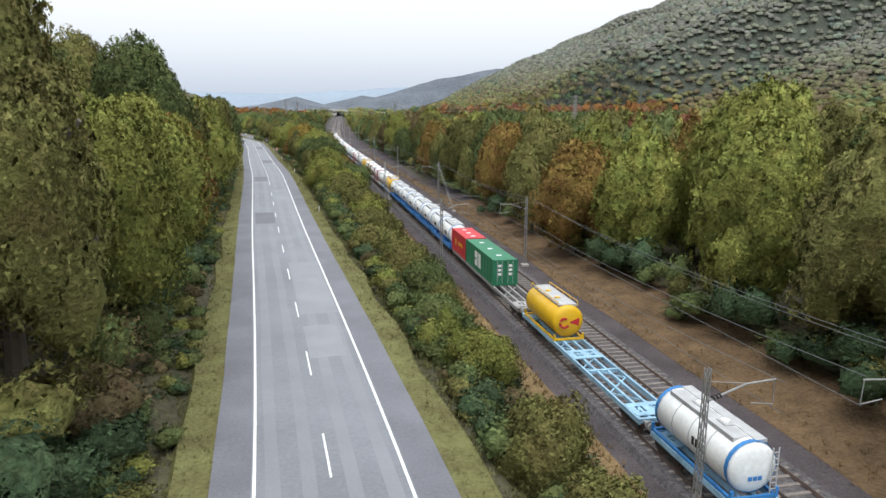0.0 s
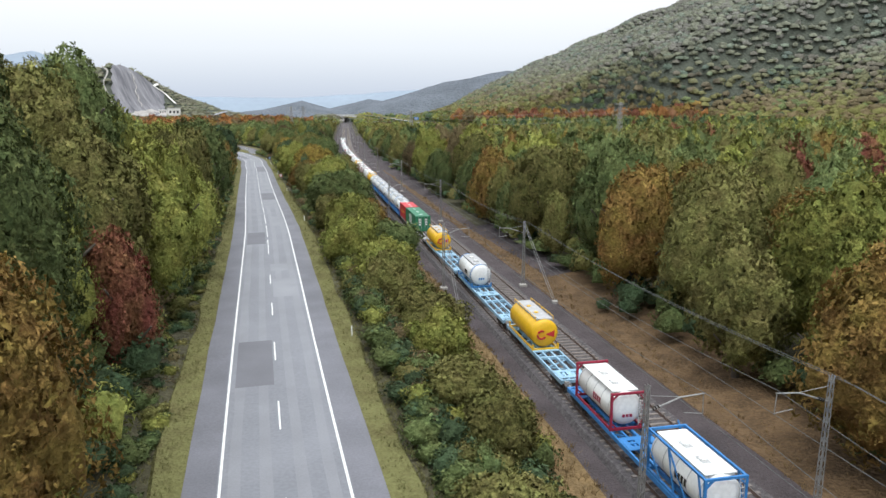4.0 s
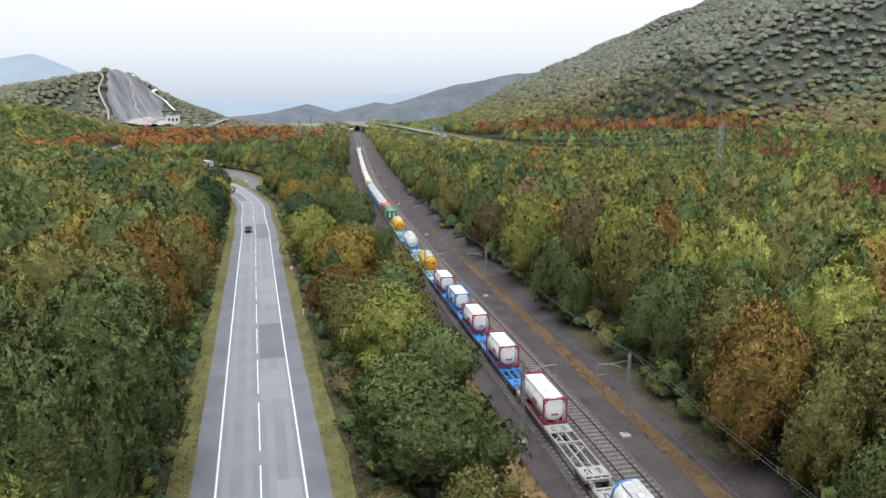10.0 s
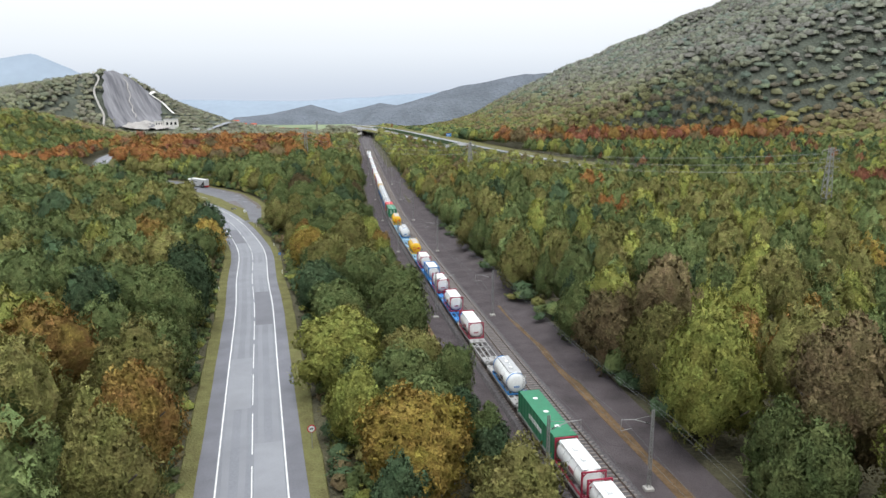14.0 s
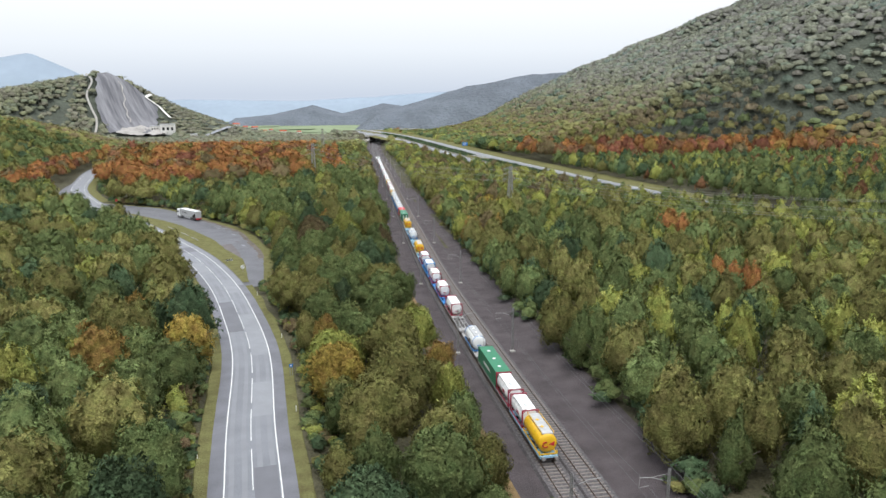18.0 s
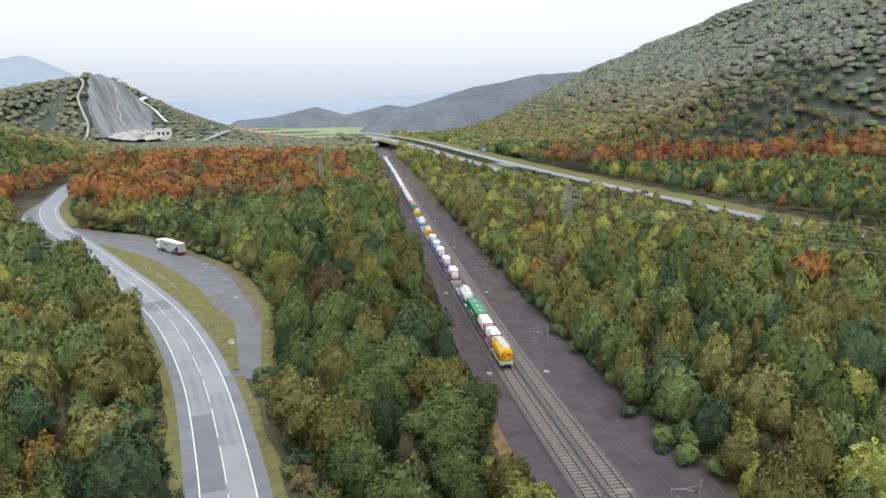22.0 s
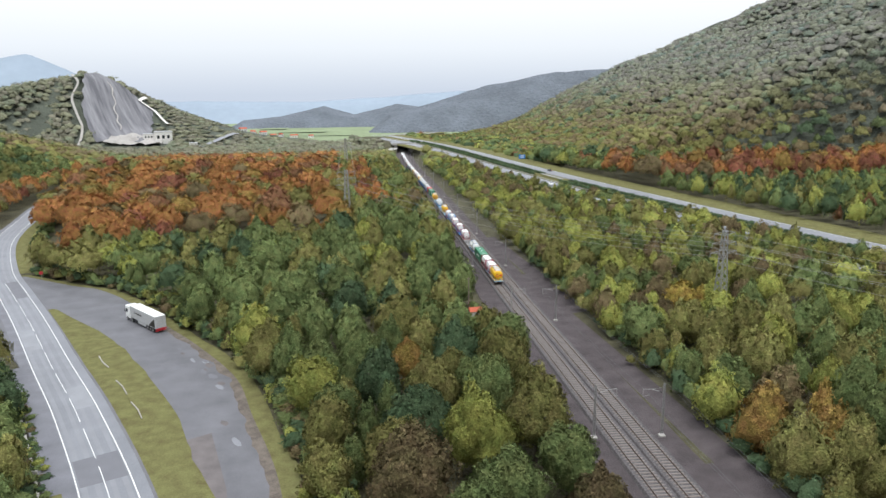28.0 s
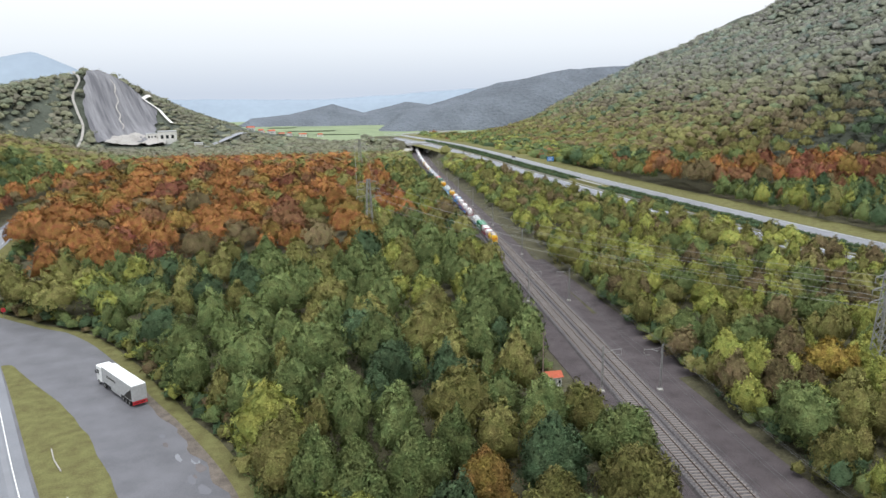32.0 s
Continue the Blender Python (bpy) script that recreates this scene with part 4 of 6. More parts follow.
R1 = box_container(REDBOX, 7.0, "bright red box container with yellow lettering bars", [(-1.235, -1.2, 1.5 + 0.45 * k, 1.8 + 0.45 * k, 1.1, 1.5) for k in range(5)] + [(-1.235, -1.2, 4.6, 5.3, 0.95, 1.65)])
put(R1, 203.0)
kinds = ["bluecollar20", "bluecollar20", "grey", "bluecollar20", "bluecollar20", "grey", "grey", "grey", "yellow", "grey", "grey", "red", "grey", "grey", "yellow", "grey", "grey", "grey", "red", "grey"]
for k in range(20):
    s = 210.7 + 14.35 * k
    wagon(s, s + 14.2, BLUEP if k < 5 else GREYP, BLUEW if k < 5 else GREYW)
    a, b = ("bluecollar20", "bluecollar20") if k < 4 else ("yellow", "grey") if k == 4 else ("grey", "red") if k == 5 else ("grey", "yellow") if k == 7 else ("grey", "bluecollar20" if k % 3 else "red")
    load(a, s + 0.8)
    load(b, s + 7.6)
put(locomotive(), 498.5, 0.0)


# ---------------------------------------------------------------- road vehicles
def wheel(parent, x, y, r, w, hub=True):
    bm = bmesh.new()
    rod_bm(bm, (x - w / 2, y, r), (x + w / 2, y, r), r, 16)
    t = part("tyre", bm, RUBBER, parent)
    bm = bmesh.new()
    s = 1 if x > 0 else -1
    rod_bm(bm, (x + s * (w / 2 - 0.02), y, r), (x + s * (w / 2 + 0.015), y, r), r * 0.55, 12)
    part("rim", bm, GALV, t)


def semi_truck():
    """A box trailer with its tractor; rear at y = 0, the cab ahead."""
    e = empty("semi_truck", pose(0, 0, 0), "parked articulated lorry with a grey box trailer and white roof", "truck")
    bm = bmesh.new()
    box_bm(bm, -1.27, 1.27, 0.0, 13.4, 1.15, 3.95, 0.03)
    t = part("trailer_box", bm, TANKGREY, e, "pale grey trailer box")
    bars(t, "roof", [(-1.24, 1.24, 0.03, 13.37, 3.95, 4.0)], WHITE, "white trailer roof")
    for sx in (-1, 1):
        bars(t, "lettering", [(sx * 1.275 - 0.01, sx * 1.275 + 0.01, 7.2 + 0.6 * k, 7.6 + 0.6 * k, 2.5, 2.9) for k in range(7)], DARKIRON, "dark lettering bars")
        bm = bmesh.new()
        vs = [bm.verts.new(p) for p in ((sx * 1.285, 0.3, 1.3), (sx * 1.285, 3.6, 1.3), (sx * 1.285, 2.2, 2.3), (sx * 1.285, 0.3, 3.4))]
        bm.faces.new(vs)
        part("side_graphic", bm, DARKIRON, t, "dark curved graphic")
        bars(t, "door", [(min(0.02 * sx, 1.22 * sx), max(0.02 * sx, 1.22 * sx), -0.04, 0.0, 1.2, 3.9)], TANKGREY)
        bars(t, "tail_light", [(sx * 0.95 - 0.2, sx * 0.95 + 0.2, -0.06, 0.0, 0.95, 1.1)], REDP, "red tail light")
    bars(t, "rear_bar", [(-1.25, 1.25, -0.08, 0.05, 0.55, 0.75), (-1.25, 1.25, -0.02, 0.1, 0.9, 1.14)], REDP, "red and white rear bar")
    bars(e, "chassis", [(-0.5, 0.5, 0.3, 15.5, 0.8, 1.12)], DARKIRON)
    for sx in (-1, 1):
        bars(e, "side_skirt", [(sx * 1.2 - 0.03, sx * 1.2 + 0.03, 5.2, 9.6, 0.5, 1.1)], TANKGREY)
    bm = bmesh.new()
    box_bm(bm, -1.24, 1.24, 14.0, 16.2, 0.6, 3.6, 0.12)
    c = part("cab", bm, WHITE, e, "white tractor cab")
    bars(c, "windscreen", [(-1.1, 1.1, 16.16, 16.23, 2.0, 3.0)], GLASS)
    for sx in (-1, 1):
        bars(c, "side_window", [(sx * 1.245 - 0.01, sx * 1.245 + 0.01, 14.9, 15.9, 2.05, 2.9)], GLASS)
        bars(c, "mirror", [(sx * 1.45 - 0.1, sx * 1.45 + 0.1, 15.9, 16.0, 2.1, 2.7)], BLACKP)
        for y in (1.6, 2.9, 4.2, 12.6, 15.3):
            wheel(e, sx * 1.08, y, 0.5, 0.32)
    return e


def car(paint, label):
    e = empty("car", pose(0, 0, 0), label, "car", "cars on the roads")
    bm = bmesh.new()
    prof = [(-2.1, 0.35), (-2.15, 0.8), (-1.9, 0.95), (-1.3, 1.0), (-0.6, 1.42), (0.9, 1.45), (1.7, 1.0), (2.1, 0.9), (2.15, 0.4)]
    L = [[bm.verts.new((sx * (0.86 if z < 1.1 else 0.64), y, z)) for y, z in prof] for sx in (-1, 1)]
    for i in range(len(prof)):
        j = (i + 1) % len(prof)
        bm.faces.new((L[0][i], L[0][j], L[1][j], L[1][i]))
    bm.faces.new(L[0][::-1])
    bm.faces.new(L[1])
    bmesh.ops.recalc_face_normals(bm, faces=bm.faces[:])
    part("body", bm, paint, e)
    bm = bmesh.new()
    for a, b in (((-1.24, 1.06), (-0.68, 1.39)), ((0.98, 1.41), (1.6, 1.08))):
        k = 0.02 if a[0] < 0 else -0.02
        o = Vector((0, -0.02 if a[0] < 0 else 0.02, 0.02))
        vs = [bm.verts.new(Vector(p) + o) for p in ((-0.72, *a), (0.72, *a), (0.72, *b), (-0.72, *b))]
        bm.faces.new(vs)
    part("windscreen", bm, GLASS, e)
    for sx in (-1, 1):
        bm = bmesh.new()
        vs = [bm.verts.new((sx * (0.79 if z < 1.2 else 0.67), y, z)) for y, z in ((-1.15, 1.04), (1.45, 1.04), (0.8, 1.38), (-0.55, 1.38))]
        bm.faces.new(vs)
        part("side_window", bm, GLASS, e)
        for y in (-1.35, 1.35):
            wheel(e, sx * 0.78, y, 0.32, 0.2)
        bars(e, "headlight", [(sx * 0.62 - 0.15, sx * 0.62 + 0.15, -2.17, -2.1, 0.62, 0.75)], WHITE, "clear headlight")
        bars(e, "tail_light", [(sx * 0.62 - 0.15, sx * 0.62 + 0.15, 2.1, 2.17, 0.65, 0.8)], REDP, "red tail light")
    return e


truck = semi_truck()
truck.matrix_basis = Matrix.Translation((-83.4, 461.8, road_z(462) - 0.03)) @ pose(0, 0, 0, 0, 0, 37.5)
black_car = car(BLACKP, "small black car driving along the country road")
parked = copy_thing(car(WHITE, "white car parked on the pull-in beside the bend"), pose(-166.5, 551, road_z(551), 0, 0, 30))
for o in list(bpy.data.objects):
    if o.name.startswith("car") and o.parent is None and o.get("label", "").startswith("white car") and o != parked:
        proto_white = o
FREEWAY = [(proto_white, 596, -MW - 1.7, 26.0, 32.0, -1)]
proto_white["label"] = "white car on the motorway"
FREEWAY.append((car(BLACKP, "dark car on the motorway driving away"), 503, MW + 1.7, -33.0, 20.0, 1))
FREEWAY.append((copy_thing(proto_white, pose(0, 0, 0)), 622, -MW - 1.7, 25.0, 24.0, -1))


# ---------------------------------------------------------------- signs, posts
def disc(bm, r, y, seg=24):
    rod_bm(bm, (0, y, 0), (0, y + 0.02, 0), r, seg)
    return bm


def round_sign(x, y, rim, face, label, r=0.42, h=2.1, slash=False):
    z = terrain(x, y)
    e = empty("traffic_sign", pose(x, y, z, 0, 0, 8), label, "traffic sign")
    bm = bmesh.new()
    beam_bm(bm, (0, 0.04, -0.3), (0, 0.04, h + r * 0.6), 0.08)
    part("post", bm, GALV, e)
    bm = bmesh.new()
    rod_bm(bm, (0, 0, h), (0, 0.02, h), r, 24)
    plate = part("plate", bm, rim, e)
    bm = bmesh.new()
    rod_bm(bm, (0, -0.008, h), (0, 0.0, h), r * 0.74, 24)
    part("face", bm, face, plate)
    bm = bmesh.new()
    if slash:
        beam_bm(bm, (-r * 0.55, -0.014, h - r * 0.55), (r * 0.55, -0.014, h + r * 0.55), 0.12, 0.012)
    else:
        box_bm(bm, -r * 0.4, r * 0.4, -0.016, -0.008, h - 0.07, h + 0.07)
    part("symbol", bm, BLACKP, plate)
    return e


round_sign(-28.0, 174.0, REDP, WHITE, "round red-rimmed traffic sign on a post in the verge", 0.45, 2.3)
round_sign(-54.6, 360.0, WHITE, WHITE, "round white end-of-restriction sign with a black slash", 0.55, 2.0, True)
round_sign(-132.0, 523.5, REDP, REDP, "red stop sign at the lay-by's exit", 0.55, 2.0)


def plate_sign(x, y, w, h, z0, paint, label, marks, rz=0.0, ground_z=None):
    e = empty("road_sign", pose(x, y, terrain(x, y) if ground_z is None else ground_z, 0, 0, rz), label, "traffic sign")
    for sx in (-1, 1):
        bm = bmesh.new()
        beam_bm(bm, (sx * w * 0.3, 0.05, -0.4), (sx * w * 0.3, 0.05, z0 + h), 0.09)
        part("post", bm, GALV, e)
    bm = bmesh.new()
    box_bm(bm, -w / 2, w / 2, 0, 0.03, z0, z0 + h)
    p = part("plate", bm, paint, e)
    if marks:
        bars(p, "lettering", marks, WHITE if paint is not WHITE else BLACKP, "lettering bars")
    return e


plate_sign(-37.6, 278.3, 0.6, 0.6, 1.6, SIGNBLUE, "small square blue road sign on a post", [(-0.15, 0.15, -0.01, 0, 1.8, 2.0)])
ch = plate_sign(-60.4, 376.4, 2.0, 0.5, 0.5, BLACKP, "black and white chevron board at the island's edge", None, 20)
for k in range(4):
    bm = bmesh.new()
    x = -0.8 + 0.5 * k
    beam_bm(bm, (x, -0.012, 0.75), (x + 0.22, -0.012, 0.98), 0.12, 0.02)
    beam_bm(bm, (x, -0.012, 0.75), (x + 0.22, -0.012, 0.52), 0.12, 0.02)
    part("chevron", bm, WHITE, ch, "white chevron")
plate_sign(103.5, 846, 5.5, 3.2, 2.2, SIGNBLUE, "large blue motorway direction sign", [(-2.2, 1.8, -0.02, 0, 4.4, 4.7), (-2.2, 1.2, -0.02, 0, 3.6, 3.9), (-2.2, 1.6, -0.02, 0, 2.8, 3.1)], 10)


def marker_post(x, y, h=1.0):
    bm = bmesh.new()
    z = terrain(x, y)
    box_bm(bm, x - 0.06, x + 0.06, y - 0.05, y + 0.05, z - 0.2, z + h, 0.02)
    tagged(part("marker_post", bm, WHITE), "white roadside marker post", "marker post", "marker posts")


for y in (30, 95, 150, 210, 263, 300, 335):
    marker_post(road_x(y) + 6.6, y)
for y in (250, 300):
    marker_post(road_x(y) - 6.8, y, 0.8)


def gantry_board():
    """The long pale barrier screen in the median."""
    e = empty("barrier_screen", pose(0, 0, 0), "pale grey barrier screen in the motorway median", "barrier")
    for k in range(10):
        y = 716 + k * 3.2
        d, s = frame_at(mway_x, y)
        c = Vector((mway_x(y), y, mway_z(y)))
        bm = bmesh.new()
        beam_bm(bm, c + Vector((0, 0, 1.2)) - d * 1.5, c + Vector((0, 0, 1.2)) + d * 1.5, 0.15, 2.0)
        part("panel", bm, GALV, e)


gantry_board()


# ---------------------------------------------------------------- hut, poles and pylons
def hut():
    x, y = -11.6, 456.8
    z = rail_z(456) - 0.75
    e = empty("trackside_hut", pose(x, y, z, 0, 0, 4), "small white railway hut with a red tiled roof", "hut")
    bm = bmesh.new()
    box_bm(bm, -1.3, 1.3, -1.2, 1.2, -0.6, 2.3, 0.02)
    part("wall", bm, PLASTER, e)
    bm = bmesh.new()
    v = [bm.verts.new(p) for p in ((-1.6, -1.5, 2.25), (1.6, -1.5, 2.25), (1.6, 1.5, 2.25), (-1.6, 1.5, 2.25), (-1.6, 0, 3.0), (1.6, 0, 3.0))]
    for f in ((0, 1, 5, 4), (2, 3, 4, 5), (0, 4, 3), (1, 2, 5), (0, 3, 2, 1)):
        bm.faces.new([v[i] for i in f])
    part("roof", bm, TILE, e)
    bars(e, "door", [(-0.4, 0.4, -1.23, -1.2, 0, 1.9)], GREYP)
    bars(e, "window", [(0.7, 1.1, -1.225, -1.2, 1.1, 1.6)], GLASS)


hut()


def pole(x, y, z, h, label, tilt=0.0):
    bm = bmesh.new()
    rod_bm(bm, (x, y, z - 0.5), (x + tilt, y, z + h), 0.16, 10, 0.1)
    e = part("utility_pole", bm, WOODPOLE)
    tagged(e, label, "utility pole")
    bm = bmesh.new()
    beam_bm(bm, (x - 0.6 + tilt, y, z + h - 0.3), (x + 0.6 + tilt, y, z + h - 0.3), 0.1)
    part("crossarm", bm, WOODPOLE, e)


pole(-12.6, 459.5, rail_z(459) - 0.8, 9.6, "slim grey utility pole beside the hut")


def pylon(x, y, z, h, label):
    e = empty("pylon", pose(x, y, z, 0, 0, 12), label, "pylon", "power line pylons")
    w0, w1 = h * 0.06, h * 0.02
    for sx in (-1, 1):
        for sy in (-1, 1):
            bm = bmesh.new()
            beam_bm(bm, (sx * w0, sy * w0, -0.5), (sx * w1, sy * w1, h), 0.2)
            part("leg", bm, GALV, e)
    n = 11
    for f in range(4):
        bm = bmesh.new()
        for i in range(n):
            a, b = i / n, (i + 1) / n
            wa, wb = w0 + (w1 - w0) * a, w0 + (w1 - w0) * b
            for k in (-1, 1):
                p, q = Vector((-k * wa, wa, a * h)), Vector((k * wb, wb, b * h))
                r = Matrix.Rotation(radians(90 * f), 3, "Z")
                beam_bm(bm, r @ p, r @ q, 0.09)
        tagged(part("lattice", bm, GALV, e), kind="stuff")
    for k, z1 in enumerate((0.74, 0.85, 0.96)):
        bm = bmesh.new()
        a = h * (0.19 - 0.02 * k)
        for sx in (-1, 1):
            beam_bm(bm, (0, 0, z1 * h + 0.5), (sx * a, 0, z1 * h), 0.12)
            beam_bm(bm, (0, 0, z1 * h - 0.5), (sx * a, 0, z1 * h), 0.12)
            rod_bm(bm, (sx * a, 0, z1 * h), (sx * a, 0, z1 * h - 1.0), 0.06, 6)
        part("crossarm", bm, GALV, e)


PYL = [(-38.5, 596, 24), (45, 448, 20), (-34, 900, 24), (128, 300, 24)]
for x, y, h in PYL:
    pylon(x, y, terrain(x, y), h, "grey steel lattice pylon rising above the trees")


def power_lines():
    for (xa, ya, ha), (xb, yb, hb) in ((PYL[0], PYL[1]), (PYL[2], PYL[0]), (PYL[1], PYL[3])):
        for k, zf in enumerate((0.70, 0.81, 0.92)):
            for sx in (-1, 1):
                pts = []
                for i in range(17):
                    t = i / 16
                    x, y = xa + (xb - xa) * t + sx * 4, ya + (yb - ya) * t
                    z = (terrain(xa, ya) + ha * zf) * (1 - t) + (terrain(xb, yb) + hb * zf) * t - 14 * t * (1 - t)
                    pts.append((x, y, z))
                v, f = tube(pts, 0.03)
                tagged(obj("power_line", v, f, GALV), "thin power line between two pylons", "wire", "power lines")


power_lines()


# ---------------------------------------------------------------- motorway bridge over the railway
def bridge():
    e = empty("motorway_bridge", pose(0, 0, 0), "concrete motorway bridge over the railway", "bridge", kind="structure")
    y0, y1 = 1074, 1112
    z = mway_z(0)
    bars(e, "deck", [(rail_x(1090) - 13, rail_x(1090) + 13, y0, y1, z - 1.7, z - 0.04)], CONCRETE)
    bars(e, "deck_surface", [(rail_x(1090) - 13, rail_x(1090) + 13, y0 + 0.2, y1, z - 0.04, z - 0.02)], ASPHALT)
    for k, x in enumerate((-9.0, 8.0)):
        bars(e, "abutment", [(rail_x(1090) + x - 0.9, rail_x(1090) + x + 0.9, y0 + 1, y1 - 1, -20, z - 1.7)], CONCRETE)
    bars(e, "parapet", [(rail_x(1090) - 13, rail_x(1090) + 13, y0 - 0.3, y0 + 0.1, z - 1.2, z + 1.0)], CONCRETE)
    for sx in (-1, 1):
        bm = bmesh.new()
        x = rail_x(1074) + sx * 9.8
        beam_bm(bm, (x, y0, -13), (x + sx * 9, y0 - 16, -17), 0.5, 9)
        part("wing_wall", bm, CONCRETE, e)


bridge()


# ---------------------------------------------------------------- quarry and the far valley
def sheet(name, pts, material, label, category, lift=0.6):
    """A strip laid over the terrain: rows of left and right plan points."""
    vs, fs = [], []
    for k, row in enumerate(pts):
        for x, y in row:
            vs.append((x, y, terrain(x, y) + lift))
        n = len(row)
        if k:
            for i in range(n - 1):
                a = (k - 1) * n + i
                fs.append((a, a + 1, a + n + 1, a + n))
    return tagged(obj(name, vs, fs, material, smooth=True), label, category, kind="structure")


def face_l(y):
    return lerp(y, (1178, 1253, 1312, 1336), (-316, -352, -364, -369))


def face_r(y):
    return lerp(y, (1190, 1227, 1287, 1310, 1336), (-262, -266, -276, -304, -352))


def track_x(y):
    return smooth_lerp(y, (1150, 1160, 1221, 1249, 1273, 1295, 1319, 1335), (-330, -331, -344, -358, -369, -367, -381, -384))


def bench_x(y):
    return lerp(y, (1255, 1262, 1286, 1297, 1316), (-252, -257, -274, -294, -290))


# the worked face: long gullies run down it between ribs of rock
face = []
for k in range(40):
    y = 1334 - 150 * k / 39
    a, b = face_l(y) + 3 * noise.noise((k * 0.4, 1, 2)), face_r(y) + 3 * noise.noise((k * 0.4, 5, 2))
    face.append([(a + (b - a) * i / 24, y) for i in range(25)])
rock = sheet("quarry_face", face, ROCK, "dark grey rock face of a quarry with long gullies", "quarry", 2.6)
for v in rock.data.vertices:
    across, along = v.co.x * 0.88 + v.co.y * 0.47, v.co.y * 0.88 - v.co.x * 0.47
    v.co.z += 3.0 * noise.noise((across * 0.11, along * 0.012, 4.0)) + 1.6 * noise.noise((across * 0.3, along * 0.03, 8.0))
seams = []
for k in range(24):
    y = 1300 - 85 * k / 23
    u = 0.42 + 0.1 * k / 23 + 0.02 * math.sin(k)
    a = face_l(y) + (face_r(y) - face_l(y)) * u
    seams.append([(a - 0.5 - 1.5 * abs(noise.noise((k * 0.5, 2, 2))), y), (a + 0.6 + 1.5 * abs(noise.noise((k * 0.6, 7, 2))), y)])
sheet("pale_seam", seams, SPOIL, "pale scree streak down the quarry face", "quarry", 6.2)
tr = [[(track_x(y) - 1.5, y), (track_x(y) + 1.5, y)] for y in np.linspace(1330, 1150, 46)]
sheet("quarry_track", tr, GRAVEL, "pale gravel track climbing the quarry hill", "track", 4.0)
tr = [[(bench_x(y) - 2.0, y), (bench_x(y) + 2.0, y)] for y in np.linspace(1316, 1256, 20)]
sheet("quarry_track", tr, PLASTER, "white gravel bench road on the quarry hill", "track", 5.0)
pile = []
for k in range(14):
    t = k / 13
    pile.append([(-304 + 62 * i / 15 - 6 * t, 1208 - 36 * t + 5 * noise.noise((i * 0.7, k, 5))) for i in range(16)])
heap = sheet("spoil_heap", pile, SPOIL, "pale heaps of crushed stone at the quarry's foot", "spoil heap", 4.0)
for v in heap.data.vertices:
    v.co.z += 5.5 * max(-0.4, noise.noise((v.co.x * 0.09, v.co.y * 0.09, 2.0))) + 1.5 * noise.noise((v.co.x * 0.4, v.co.y * 0.4, 6.0))
yard = [[(-198 + 26 * k / 15 - 3, 1161 + 136 * k / 15), (-198 + 26 * k / 15 + 3, 1161 + 136 * k / 15)] for k in range(16)]
sheet("quarry_road", yard, PATCH, "pale road past the quarry", "road", 3.0)


def quarry_shed(x, y, w, d, h):
    z = terrain(x, y)
    e = empty("quarry_shed", pose(x, y, z, 0, 0, 12), "pale quarry plant building", "building", "quarry buildings")
    bars(e, "wall", [(-w / 2, w / 2, -d / 2, d / 2, -2, h)], PLASTER)
    bars(e, "roof", [(-w / 2 - 0.4, w / 2 + 0.4, -d / 2 - 0.4, d / 2 + 0.4, h, h + 0.5)], TANKGREY)
    for k in range(3):
        bars(e, "window", [(-w * 0.35 + k * w * 0.28, -w * 0.35 + k * w * 0.28 + w * 0.14, -d / 2 - 0.06, -d / 2, h * 0.4, h * 0.7)], GLASS)


quarry_shed(-246, 1198, 20, 14, 13)
quarry_shed(-264, 1203, 12, 10, 8)
quarry_shed(-208, 1176, 9, 8, 5)


def valley():
    rg = np.random.default_rng(8)
    for k in range(16):
        x, y = rg.uniform(-520, 120), rg.uniform(1620, 2900)
        w, d = rg.uniform(60, 160), rg.uniform(60, 200)
        sheet("valley_field", [[(x, y), (x + w, y + 8)], [(x + 10, y + d), (x + w + 10, y + d)]], FIELD, "pale green meadow on the valley floor", "field", 3.0)
    for k in range(14):
        x, y = rg.uniform(-330, -90), rg.uniform(1650, 2150)
        w = rg.uniform(8, 16)
        e = empty("village_house", pose(x, y, terrain(x, y), 0, 0, rg.uniform(0, 90)), "distant white house with a red roof", "house", "village houses")
        bars(e, "wall", [(-w / 2, w / 2, -4, 4, -1, 5.5)], PLASTER)
        bm = bmesh.new()
        v = [bm.verts.new(p) for p in ((-w / 2 - 0.4, -4.5, 5.4), (w / 2 + 0.4, -4.5, 5.4), (w / 2 + 0.4, 4.5, 5.4), (-w / 2 - 0.4, 4.5, 5.4), (-w / 2 - 0.4, 0, 7.8), (w / 2 + 0.4, 0, 7.8))]
        for f in ((0, 1, 5, 4), (2, 3, 4, 5), (0, 4, 3), (1, 2, 5)):
            bm.faces.new([v[i] for i in f])
        part("roof", bm, TILE, e)
        bars(e, "window", [(-w * 0.25, -w * 0.1, -4.06, -4, 1.5, 3)], GLASS)
        bars(e, "window", [(w * 0.1, w * 0.25, -4.06, -4, 1.5, 3)], GLASS)


valley()


